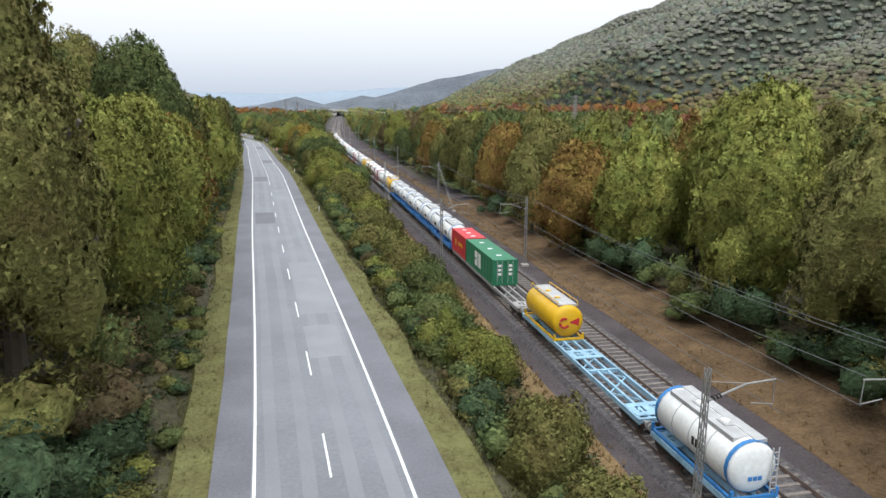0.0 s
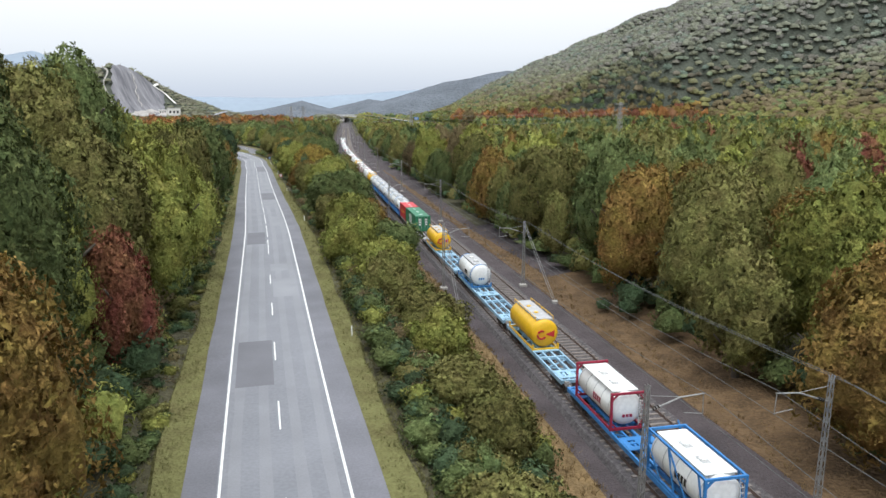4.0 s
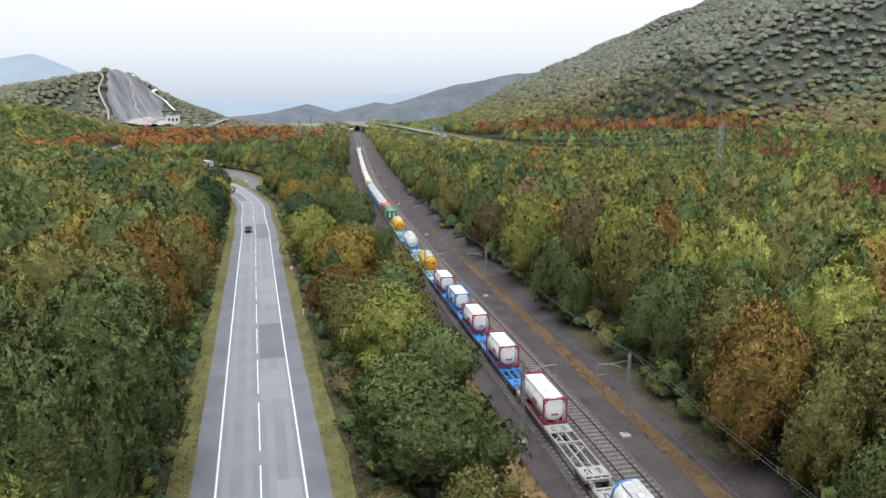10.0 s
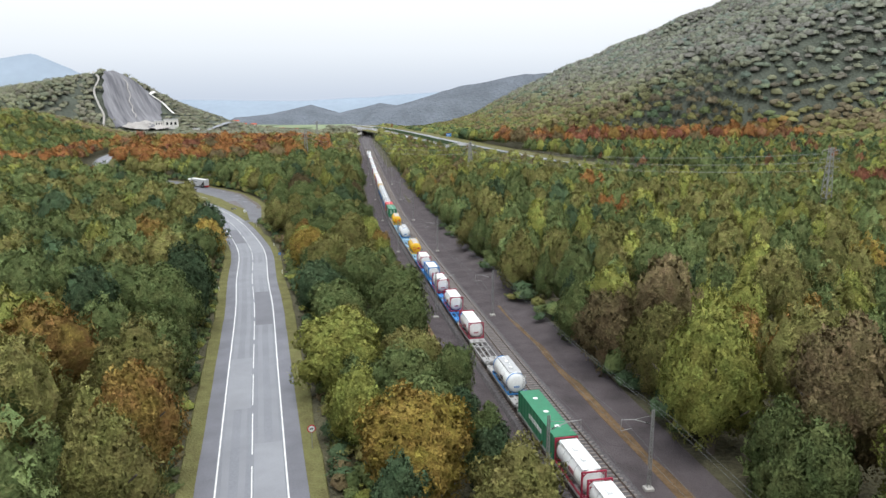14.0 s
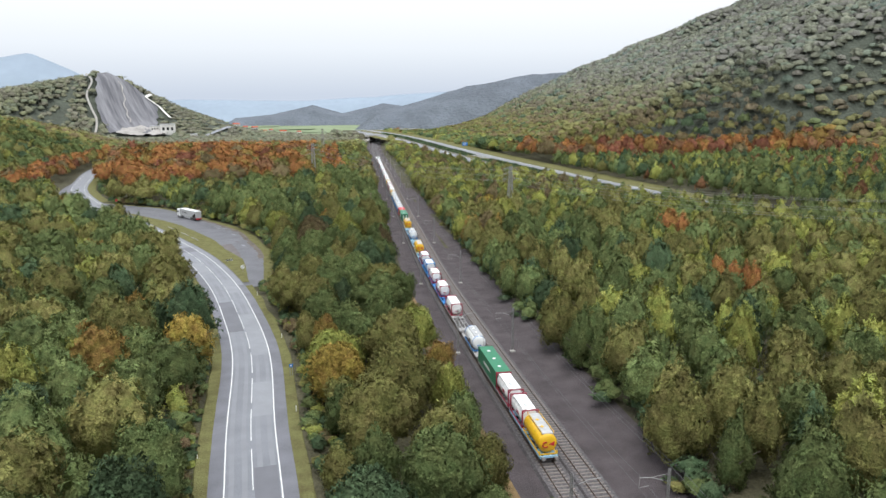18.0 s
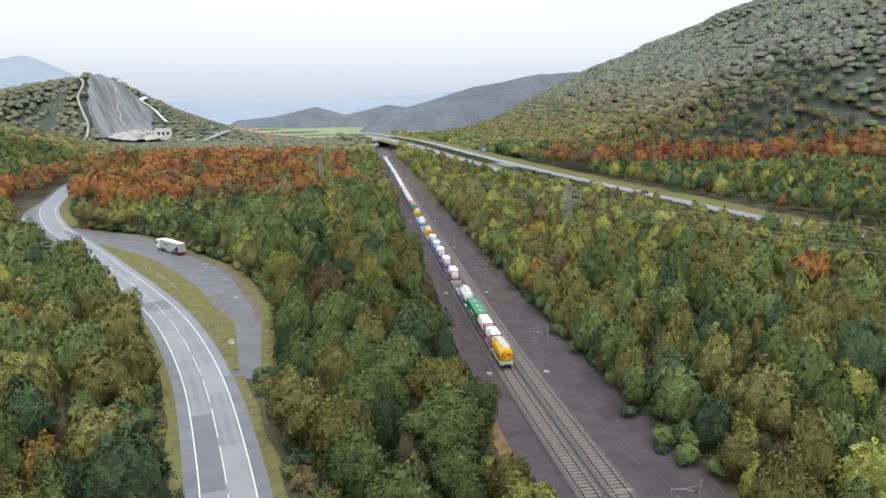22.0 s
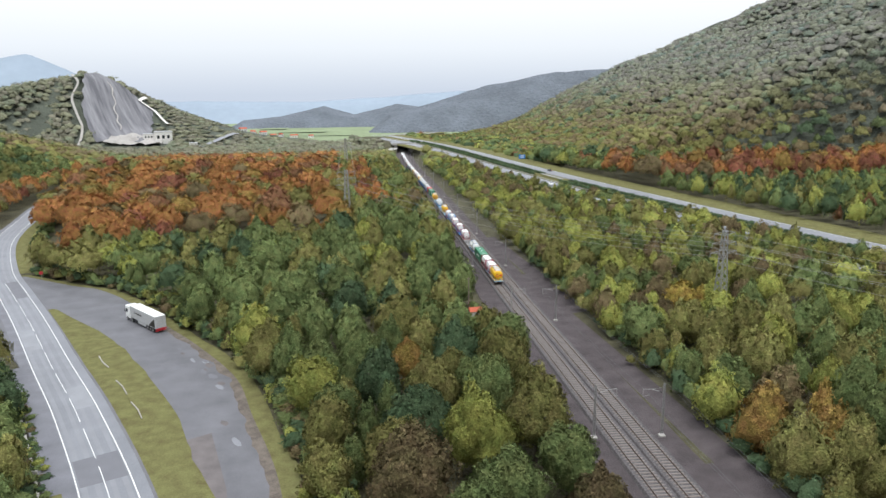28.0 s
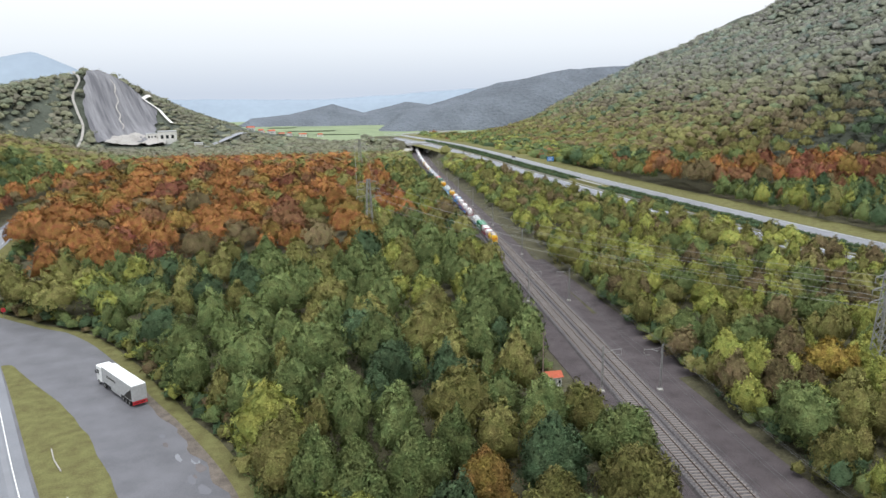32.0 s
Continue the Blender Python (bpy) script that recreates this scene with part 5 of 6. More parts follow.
def ridge(name, y, x0, x1, base, prof, material, label, seed):
    """A far hill as a slope with an uneven crest."""
    xs = np.linspace(x0, x1, 90)
    vs, fs = [], []
    for k, x in enumerate(xs):
        h = lerp((x - x0) / (x1 - x0), *prof)
        h += (h - base) * 0.06 * noise.noise((x * 0.006, seed, 0)) + 2.5 * noise.noise((x * 0.03, seed, 3))
        h = base - 40 + (h - base + 40) * min(1.0, min(k, 89 - k) / 7)
        vs += [(x, y - 260, base - 40), (x, y - 120, base + (h - base) * 0.6), (x, y, h), (x, y + 300, base - 40)]
        if k:
            a, b = 4 * (k - 1), 4 * k
            for i in range(3):
                fs.append((a + i, b + i, b + i + 1, a + i + 1))
    tagged(obj(name, vs, fs, material, smooth=True), label, "hill", kind="structure")


# far ridges, their haze and mist painted by material colour
ridge("far_ridge", 2600, 20, 1500, -60, ((0, 0.15, 0.3, 0.45, 0.6, 1), (-40, 10, 70, 112, 122, 90)), HAZEWOOD, "wooded ridge coloured grey with haze behind the mountain's foot", 1)
ridge("far_ridge", 3300, -500, 700, -70, ((0, 0.2, 0.35, 0.45, 0.6, 0.75, 1), (-60, -40, 0, -35, 5, -20, -45)), HAZEWOOD, "low wooded hills across the valley", 2)
ridge("far_ridge", 2900, -2300, -500, -60, ((0, 0.25, 0.5, 0.7, 0.85, 1), (120, 170, 120, 190, 60, -40)), HAZEHILL, "hills behind the quarry coloured with blue haze", 3)
ridge("far_ridge", 4300, -2600, 1500, -80, ((0, 0.2, 0.4, 0.6, 0.8, 1), (60, 90, 20, 10, 60, 80)), HAZEHILL, "far hills coloured pale blue like mist", 4)


# ---------------------------------------------------------------- trees
def ico(sub):
    bm = bmesh.new()
    bmesh.ops.create_icosphere(bm, subdivisions=sub, radius=1.0)
    v = np.array([p.co[:] for p in bm.verts])
    f = np.array([[p.index for p in q.verts] for q in bm.faces])
    bm.free()
    return v / np.linalg.norm(v, axis=1)[:, None], f


ICO = {k: ico(k) for k in (1, 2, 3)}
rng = np.random.default_rng(11)


def unit(a):
    return a / np.linalg.norm(a, axis=1)[:, None]


def crown_arrays(cards, size, lobes, core=2, style="round", floor=-0.85):
    """Verts, triangles and normals of one crown, its radius about 1 and its top at 2.2: a billowing solid of leaf masses clothed with small sprays."""
    r = rng
    i = np.arange(lobes)
    up = 1 - 1.75 * (i + 0.4) / lobes
    ang = i * 2.4 + r.uniform(-0.4, 0.4, lobes)
    flat = np.sqrt(np.clip(1 - up**2, 0, 1))
    cen = np.c_[flat * np.cos(ang), flat * np.sin(ang), up] * r.uniform(0.46, 0.76, (lobes, 1))
    rad = r.uniform(0.24, 0.46, lobes) * (14 / lobes) ** 0.22
    tufts_at = unit(r.normal(size=(110, 3)))
    lift = r.uniform(0.5, 1.0, 110)

    def skin(d):
        """Reach and outward direction of the leaf masses along each direction d."""
        b = d @ cen.T
        disc = b * b - (cen**2).sum(1) + rad**2
        reach = np.where(disc > 0, b + np.sqrt(np.maximum(disc, 0)), 0.0)
        k = reach.argmax(1)
        far = reach.max(1)
        near = np.maximum(far, 0.58)
        p = d * near[:, None]
        n = np.where((far > 0.58)[:, None], (p - cen[k]) / rad[k][:, None], d)
        w = d @ tufts_at.T
        j = w.argmax(1)
        puff = np.clip((w.max(1) - 0.955) / 0.045, 0, 1) * lift[j]
        return near * (0.9 + 0.16 * puff), unit(0.5 * unit(n) + 0.6 * d + 0.4 * (d - tufts_at[j]))

    def shape(p):
        x, y, z = p.T
        if style == "conifer":
            t = np.clip((z + 1) / 2, 0, 1)
            q = 1.25 * (1.06 - t) + 0.1
            return np.c_[x * q, y * q, 0.35 + 1.85 * t]
        if style == "oval":
            q = 1 - 0.42 * np.clip(z, 0, 1) + 0.08 * np.clip(-z, 0, 1)
            return np.c_[x * q, y * q, 1.1 + np.where(z > 0, 1.12, 1.0) * z]
        q = 1 - 0.1 * np.clip(z, 0, 1)
        return np.c_[x * q, y * q, 1.25 + np.where(z > 0, 0.97, 1.1) * z]

    iv, jf = ICO[core]
    reach, n0 = skin(iv)
    v0 = shape(iv * (reach * (0.89 if cards > 60 else 0.95))[:, None])
    jf = jf[(iv[jf].mean(1)[:, 2] > floor)]
    n0 = unit(n0 + (0, 0, 0.15 if cards > 60 else 0.9))
    if not cards:
        return v0, jf, n0, len(jf)
    # sprays spread evenly over the skin, fewer towards the underside
    d = r.normal(size=(cards * 2, 3)) + (0, 0, 0.35)
    d = unit(d)
    d = d[d[:, 2] > floor - 0.05][:cards]
    m = len(d)
    reach, n1 = skin(d)
    p = shape(d * (reach * r.uniform(0.88, 1.08, m))[:, None])
    axis = unit(n1 + 0.75 * r.normal(size=(m, 3)))
    u = unit(np.cross(axis, r.normal(size=(m, 3))))
    w = np.cross(axis, u)
    s = size * r.uniform(0.55, 1.35, (m, 1))
    q = np.stack([p - s * u - s * 0.5 * w, p + s * u - s * 0.4 * w, p + s * 0.95 * w], 1).reshape(-1, 3)
    # sprays take the light like the mass that they clothe
    n1 = np.repeat(unit(n1 + 0.22 * axis + (0, 0, 0.1)), 3, axis=0)
    return np.concatenate([v0, q]), np.concatenate([jf, np.arange(3 * m).reshape(-1, 3) + len(v0)]), np.concatenate([n0, n1]), len(jf)


def fast_mesh(name, v, tris, normals, masses, material, inner, colors=None):
    """A leafy mesh: the first slot clothes the sprays, the second the inner masses (a slice of leading triangles, or a flag for each)."""
    me = bpy.data.meshes.new(name)
    me.vertices.add(len(v))
    me.vertices.foreach_set("co", np.ascontiguousarray(v, np.float32).ravel())
    me.loops.add(3 * len(tris))
    me.loops.foreach_set("vertex_index", np.ravel(tris).astype(np.int32))
    me.polygons.add(len(tris))
    me.polygons.foreach_set("loop_start", (np.arange(len(tris)) * 3).astype(np.int32))
    me.polygons.foreach_set("use_smooth", np.ones(len(tris), bool))
    me.update(calc_edges=True)
    me.normals_split_custom_set_from_vertices(normals)
    if colors is not None:
        a = me.color_attributes.new("species_haze", "FLOAT_COLOR", "POINT")
        a.data.foreach_set("color", np.c_[colors, np.ones(len(colors))].astype(np.float32).ravel())
    flags = np.zeros(len(tris), np.int32)
    flags[masses] = 1
    me.polygons.foreach_set("material_index", flags)
    me.materials.append(material)
    me.materials.append(inner)
    return me


def gather(name, label, category, some, lib_of):
    """Joins many plants (x, y, z, height, radius, colour) into one mesh."""
    vs, ts, ns, cs, fl = [], [], [], [], []
    n = 0
    for x, y, z, h, rad, col, key in some:
        v, t, q, m = lib_of(key)
        a = rng.uniform(0, 6.28)
        ca, sa = math.cos(a), math.sin(a)
        rx, ry = rad * rng.uniform(0.9, 1.14, 2)
        w = np.c_[rx * (ca * v[:, 0] - sa * v[:, 1]) + x, ry * (sa * v[:, 0] + ca * v[:, 1]) + y, v[:, 2] * h / 2.2 + z]
        vs.append(w)
        ts.append(t + n)
        ns.append(np.c_[ca * q[:, 0] - sa * q[:, 1], sa * q[:, 0] + ca * q[:, 1], q[:, 2]])
        cs.append(np.tile(col, (len(w), 1)))
        fl.append(np.arange(len(t)) < m)
        n += len(w)
    me = fast_mesh(name, np.concatenate(vs), np.concatenate(ts), np.concatenate(ns), np.concatenate(fl), LEAF, MASS, np.concatenate(cs))
    return tagged(new(name, me), label, category, kind="stuff")


def road_off(x, y):
    """Distance from the road's centre line, to its right."""
    return (x - road_x(y)) / math.hypot(1, (road_x(y + 1) - road_x(y - 1)) / 2)


def blocked(x, y, pad=0.0):
    """Where no tree stands."""
    d = x - rail_x(y)
    if bed_l(y) - lerp(y, (60, 200), (5.2, 3.6)) - pad < d < lerp(y, (-20, 200), (11.8, 13.6)) + pad and y < 1150:
        return True
    if y < 800:
        o = road_off(x, y)
        if -lerp(y, (-20, 40), (10.8, 9.6)) - pad < o < 10.2 + pad:
            return True
        if 340 < y < 532 and o > 0 and x < lay_out(y) + 6.0 + pad:
            return True
        if 440 < y < 640 and -17 - pad < o < 0:
            return True
        if 540 < y < 600 and 0 < o < 22:
            return True
    if y > 400 and -lerp(y, (560, 680), (20, 30)) - pad < x - mway_x(y) < 34 + pad and y < 1700:
        return True
    if math.hypot(x + 10.5, y - 455) < 7.5 or (-18 < x < -5 and 438 < y < 462) or (abs(x - rail_x(y)) < 24 and 1040 < y < 1180):
        return True
    if 1120 < y < 1340 and -400 < x < -200:
        if face_l(y) - 3 < x < face_r(y) + 4 and y > 1150 or abs(x - track_x(y)) < 5.5 or (1160 < y < 1215 and -312 < x < -236):
            return True
        if 1250 < y < 1316 and abs(x - bench_x(y)) < 8:
            return True
    return False


# single crowns that stand out by their colour: x, y, reach, colour
BRIGHT = (
    (49, 136, 4, YELLOW), (119, 208, 11, RED), (-41, 98.5, 4, BROWN), (-46, 130, 4, LIME), (-48, 101, 4, GOLDEN), (-12, 72, 4, LIME), (-19, 122, 4, OLIVE), (61, 305, 7, ORANGE), (-71, 306, 4, GOLDEN), (-58, 286, 4, YELLOW),
    (-29, 276, 4, LIME), (-28, 262, 4, YELLOW), (-65, 268, 4, GOLDEN), (77, 368, 8, ORANGE), (-48, 406, 4, LIME), (-34, 371, 4, BROWN), (2.5, 267, 4, LIME), (-43, 425, 4, GOLDEN), (-30, 418, 4, GOLDEN), (-51.5, 418, 4, YELLOW),
    (-48, 405, 4, LIME), (-33, 454, 4, GOLDEN), (3.3, 456, 4, YELLOW), (-24, 438, 4, GOLDEN), (19, 448, 4, LIME), (38, 448, 4, YELLOW), (-33, 24, 4, RED), (-31, -24, 4, OLIVE), (-29.5, -11, 4.5, RUSTC), (-29.7, 5, 4, RUSTC), (-10.7, 38, 4, YELLOW), (25, 40, 4, RED),
    (40, 58, 4, GOLDEN), (33, 36, 4, GOLDEN), (62, 72, 9, RED), (72, 215, 4, YELLOW), (-60, 184, 4, GOLDEN), (-21, 160, 4, YELLOW), (-55, 150, 4, YELLOW), (196, 359, 12, RED), (150, 600, 4, RED), (95, 655, 4, YELLOW), (48, 90, 4, BROWN),
)


def species_haze(x, y):
    """The kind of tree at a place and its colour, far stands with haze mixed in: green wood with rust-red beech stands
    and single golden crowns.
    """
    for bx, by, br, bc in BRIGHT:
        if math.hypot(x - bx, y - by) < br:
            return bc, np.array(bc) * rng.uniform(0.88, 1.12)
    n1 = noise.noise((x * 0.02, y * 0.02, 5.0)) + 0.5 * noise.noise((x * 0.07, y * 0.07, 9.0))
    v = rng.uniform()
    edge = 12 * noise.noise((x * 0.03, y * 0.03, 2.0))
    if (-225 + edge < x < -41 and 558 + edge < y < 1000) or (-34 < x < -19 and 640 < y < 860):
        c = (ORANGE, RED, ORANGE, RUSTC, ORANGE, GOLDEN, BROWN, GOLDEN, ORANGE, OLIVE)[int(v * 10)]
    elif 30 < x - mway_x(y) < 420 and 676 < y + 0.4 * edge < 740 and x < 420:
        c = (ORANGE, RUSTC, RED, ORANGE, GOLDEN, BROWN)[int(v * 6)]
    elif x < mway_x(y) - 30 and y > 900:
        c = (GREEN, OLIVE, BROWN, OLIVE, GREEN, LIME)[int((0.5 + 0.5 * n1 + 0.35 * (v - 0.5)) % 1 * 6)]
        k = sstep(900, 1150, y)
        # distance haze mixed into the leaf colour, full past y = 1150
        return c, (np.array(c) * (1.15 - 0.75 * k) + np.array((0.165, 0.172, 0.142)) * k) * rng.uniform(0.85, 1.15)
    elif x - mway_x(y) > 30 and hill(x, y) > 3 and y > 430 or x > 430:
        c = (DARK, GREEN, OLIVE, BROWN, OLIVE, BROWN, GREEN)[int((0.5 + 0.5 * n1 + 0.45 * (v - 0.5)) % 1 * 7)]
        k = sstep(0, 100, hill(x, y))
        # grey haze blended into the crown colour, growing with the hill's height
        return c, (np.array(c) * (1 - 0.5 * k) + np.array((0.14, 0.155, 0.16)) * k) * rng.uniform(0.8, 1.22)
    elif x - mway_x(y) > 30 and y > 430:
        c = (DARK, GREEN, GREEN, LIME, GREEN, OLIVE, RUSTC if v > 0.93 else DARK)[int(v * 7)]
    elif x > rail_x(y) + 13 and y > 430:
        c = (OLIVE, LIME, GREEN, LIME, BROWN, OLIVE, GREEN)[int(v * 7)]
    elif y < 60 and v < 0.9:
        c = (OLIVE, LIME, GREEN, LIME, OLIVE, LIME, GOLDEN, LIME, OLIVE)[int(v * 10)]
    elif y < 150 and v < 0.7:
        c = (OLIVE, GREEN, LIME, OLIVE, GREEN, OLIVE, GOLDEN)[int(v * 10)]
    elif x > rail_x(y) + 52 and y > 150 and v < 0.6:
        c = (OLIVE, LIME, GREEN, LIME, OLIVE, LIME, GREEN)[int(v / 0.6 * 7)]
    elif x > 75 and y < 420 and n1 > 0.42:
        c = (ORANGE, RED, BROWN, OLIVE, GREEN)[int(v * 5)]
    elif n1 > 0.5:
        c = (BROWN, OLIVE, OLIVE, GOLDEN, LIME, OLIVE)[int(v * 6)]
    elif n1 > 0.05:
        c = (OLIVE, GREEN, LIME, OLIVE, GREEN, GREEN)[int(v * 6)]
    else:
        c = (DARK, GREEN, GREEN, OLIVE, GREEN, OLIVE)[int(v * 6)]
    return c, np.array(c) * rng.uniform(0.75, 1.28)


def trunk_mesh():
    bm = bmesh.new()
    rod_bm(bm, (0, 0, -0.06), (0.02, 0.01, 0.5), 0.028, 8, 0.018)
    for k in range(6):
        a = k * 1.05 + 0.3
        z = 0.26 + 0.05 * k
        rod_bm(bm, (0.01, 0.005, z), (0.22 * math.cos(a), 0.22 * math.sin(a), z + 0.2), 0.011, 5, 0.005)
    me = bpy.data.meshes.new("trunk")
    bm.to_mesh(me)
    bm.free()
    me.materials.append(BARK)
    return me


def girth(x, y):
    """Usual radius of the crowns that grow at a place, and their habit."""
    if x < road_x(y):
        return lerp(y, (100, 250), (5.0, 4.3)), "round"
    if x < rail_x(y):
        if y < 330:
            return lerp(y, (-40, 20, 90, 200), (2.3, 3.0, 4.3, 4.6)), "round"
        if y > 560 and x < -41:
            return 6.0, "round"
        return 4.4, "mixed"
    if y > 430 and x > mway_x(y) + 20:
        return (5.4, "round") if y > 676 else (4.3, "conifer")
    if y > 430:
        return 3.5, "mixed"
    if x - rail_x(y) < 26:
        return lerp(y, (100, 260), (5.2, 3.6)), "round" if y < 200 else "mixed"
    return lerp(y, (120, 220), (4.4, 3.5)), "mixed"


def plant_spots():
    """Crowns thrown down one by one, big ones first, each keeping its room."""
    cells, out = {}, []
    for tries, factor, room in ((36000, 1.15, 0.87), (36000, 0.9, 0.82), (36000, 0.6, 0.74)):
        xs, ys, fs = rng.uniform(-300, 400, tries), rng.uniform(-66, 850, tries), rng.uniform(0.86, 1.16, tries)
        for x, y, f in zip(xs, ys, fs):
            if y < 250 and (x > 60 + 0.75 * (y + 80) or x < -50 - 0.55 * (y + 80)) or x < -30 - 0.47 * (y + 80) or x > 0.62 * (y + 190):
                continue
            rad, habit = girth(x, y)
            rad *= f * factor
            i, j = int(x // 8), int(y // 8)
            if any(math.hypot(x - p[0], y - p[1]) < room * (rad + p[2]) for a in (-2, -1, 0, 1, 2) for b in (-2, -1, 0, 1, 2) for p in cells.get((i + a, j + b), ())):
                continue
            if blocked(x, y, 0.3 * (rad - 4.5)):
                continue
            cells.setdefault((i, j), []).append((x, y, rad))
            out.append((x, y, rad, habit, factor))
    return out


TREE_WORDS = {DARK: "tall full-crowned tree with dark green leaves", GREEN: "broad-crowned tree with dense green leaves", OLIVE: "broad-crowned tree with olive-green yellowing leaves", LIME: "bushy tree with bright yellow-green leaves", BROWN: "tree with thinning olive-brown autumn leaves", ORANGE: "broadleaf tree in orange autumn leaves", RED: "broadleaf tree in rust-red autumn leaves", YELLOW: "broadleaf tree in golden-yellow autumn leaves", GOLDEN: "broadleaf tree in golden-brown autumn leaves", RUSTC: "broadleaf tree in russet autumn leaves"}


def forest():
    def lib_mesh(*spec):
        v, t, q, m = crown_arrays(*spec)
        return fast_mesh("crown", v, t, q, slice(0, m), KIND[GREEN][0], KIND[GREEN][1])

    near_lib = {"round": [lib_mesh(4200, 0.058, 17 + k, 3, "round") for k in range(5)], "oval": [lib_mesh(3900, 0.058, 16 + k, 3, "oval") for k in range(3)], "conifer": [lib_mesh(3600, 0.056, 22, 3, "conifer")]}
    fine_lib = [lib_mesh(14000, 0.033, 20 + 3 * k, 3) for k in range(3)]
    trunk = trunk_mesh()
    mids = {"round": [crown_arrays(700, 0.115, 15 + k) for k in range(5)], "oval": [crown_arrays(640, 0.115, 14 + k, 2, "oval") for k in range(4)], "conifer": [crown_arrays(600, 0.11, 18, 2, "conifer") for k in range(2)]}
    lows = {"round": [crown_arrays(170, 0.175, 13, 2, "round", -0.1) for k in range(6)], "oval": [crown_arrays(170, 0.17, 11, 1, "oval", -0.5) for k in range(4)], "conifer": [crown_arrays(170, 0.17, 11, 1, "conifer", -0.8) for k in range(3)]}
    fars = [crown_arrays(12, 0.32, 8, 1, "round", -0.75) for k in range(6)]

    def shape_of(habit):
        v = rng.uniform()
        return "round" if habit == "round" else ("conifer" if v < 0.4 else "oval") if habit == "conifer" else ("oval" if v < 0.62 else "conifer" if v < 0.7 else "round")

    # the trees that stand nearest: both sides of the road's first stretch, then the belt between road and railway
    def reach(p):
        x, y = p[:2]
        if y < 95:
            return abs(x - 0.5 * (road_x(y) + rail_x(y))) * 0.75 + 0.06 * (y + 60)
        return abs(x - 0.5 * (road_x(y) + rail_x(y)) - 3) + 6 + 0.012 * y

    spots = plant_spots()
    close = {p[:2] for p in sorted((p for p in spots if -58 < p[1] < 430), key=reach)[:300]}
    chunks = {}
    for x, y, rad, habit, factor in spots:
        h = (7.0 + 1.15 * rad) * rng.uniform(0.86, 1.16)
        if x < road_x(y):
            h *= lerp(y, (100, 180), (1.42, 1.05))
        if x > rail_x(y):
            h *= lerp(y, (-60, 150, 300, 420), (1.35, 1.25, 1.1, 1.0))
        if 676 < y < 740 and x > mway_x(y) + 30:
            h *= 1.35
        if rail_x(y) + 13 < x < mway_x(y) - 20 and y > 430:
            h *= lerp(y, (560, 660), (0.82, 0.72))
        if rail_x(y) > x > road_x(y) and y < 330:
            h *= lerp(y, (-40, 30, 90, 300), (0.55, 0.62, 0.85, 0.95))
        z = terrain(x, y) - (2.2 if 0 < x - rail_x(y) < 20 and y < 430 else 0.9)
        kind, col = species_haze(x, y)
        form = shape_of(habit)
        if (x, y) in close:
            e = empty("tree", pose(x, y, z, 0, 0, rng.uniform(0, 360)))
            tagged(e, TREE_WORDS[kind], "tree", "trees along the railway")
            lib = fine_lib if y < 20 and abs(x - road_x(y)) < 36 and (x < road_x(y) or y < -10) else near_lib[form]
            o = new("crown", lib[rng.integers(len(lib))])
            o.parent, o.scale = e, (rad * rng.uniform(0.9, 1.15), rad * rng.uniform(0.9, 1.15), h / 2.2)
            for k in (0, 1):
                o.material_slots[k].link = "OBJECT"
                o.material_slots[k].material = KIND[kind][k]
            o = new("trunk", trunk)
            o.parent, o.scale = e, (h, h, h)
            continue
        near = (-105 < x < 75 and y < 430) or (-75 < x < 60 and y < 560)
        chunks.setdefault(("mid" if near else "low", int((y + 100) // 180)), []).append((x, y, z, h, rad, col, form))
    step = 7.9
    for y in np.arange(300, 1560, step):
        for x in np.arange(-620, 1010, step):
            px, py = x + rng.uniform(-4.6, 4.6), y + rng.uniform(-4.6, 4.6)
            if (py < 850 and -300 < px < min(400, 0.62 * (py + 190))) or (px < 0 and py < 800) or (-215 < px < 60 and py > 1180 and (py > 1330 or rng.uniform() < 0.5)):
                continue
            if px > 330 and (px > 1.15 * (py + 60) or px > 0.62 * py + 420) or (px < 0 and -px > 0.5 * py + 60) or blocked(px, py):
                continue
            low = 0.6 if py > 1000 and -300 < px < 60 else 1.0
            high = sstep(4, 30, hill(px, py))
            chunks.setdefault(("far", int(py // 300) + (10 if px < 0 else 0)), []).append((px, py, terrain(px, py) - 1.5 - 0.8 * high, low * rng.uniform(8.5, 11.5) * (1 - 0.1 * high), rng.uniform(5.8, 8.0), species_haze(px, py)[1], ""))
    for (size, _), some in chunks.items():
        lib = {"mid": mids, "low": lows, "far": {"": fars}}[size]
        gather("forest", "dense mixed autumn woodland of green, olive and rust-brown crowns, haze-tinted far off", "forest", some, lambda key: lib[key][rng.integers(len(lib[key]))])


forest()


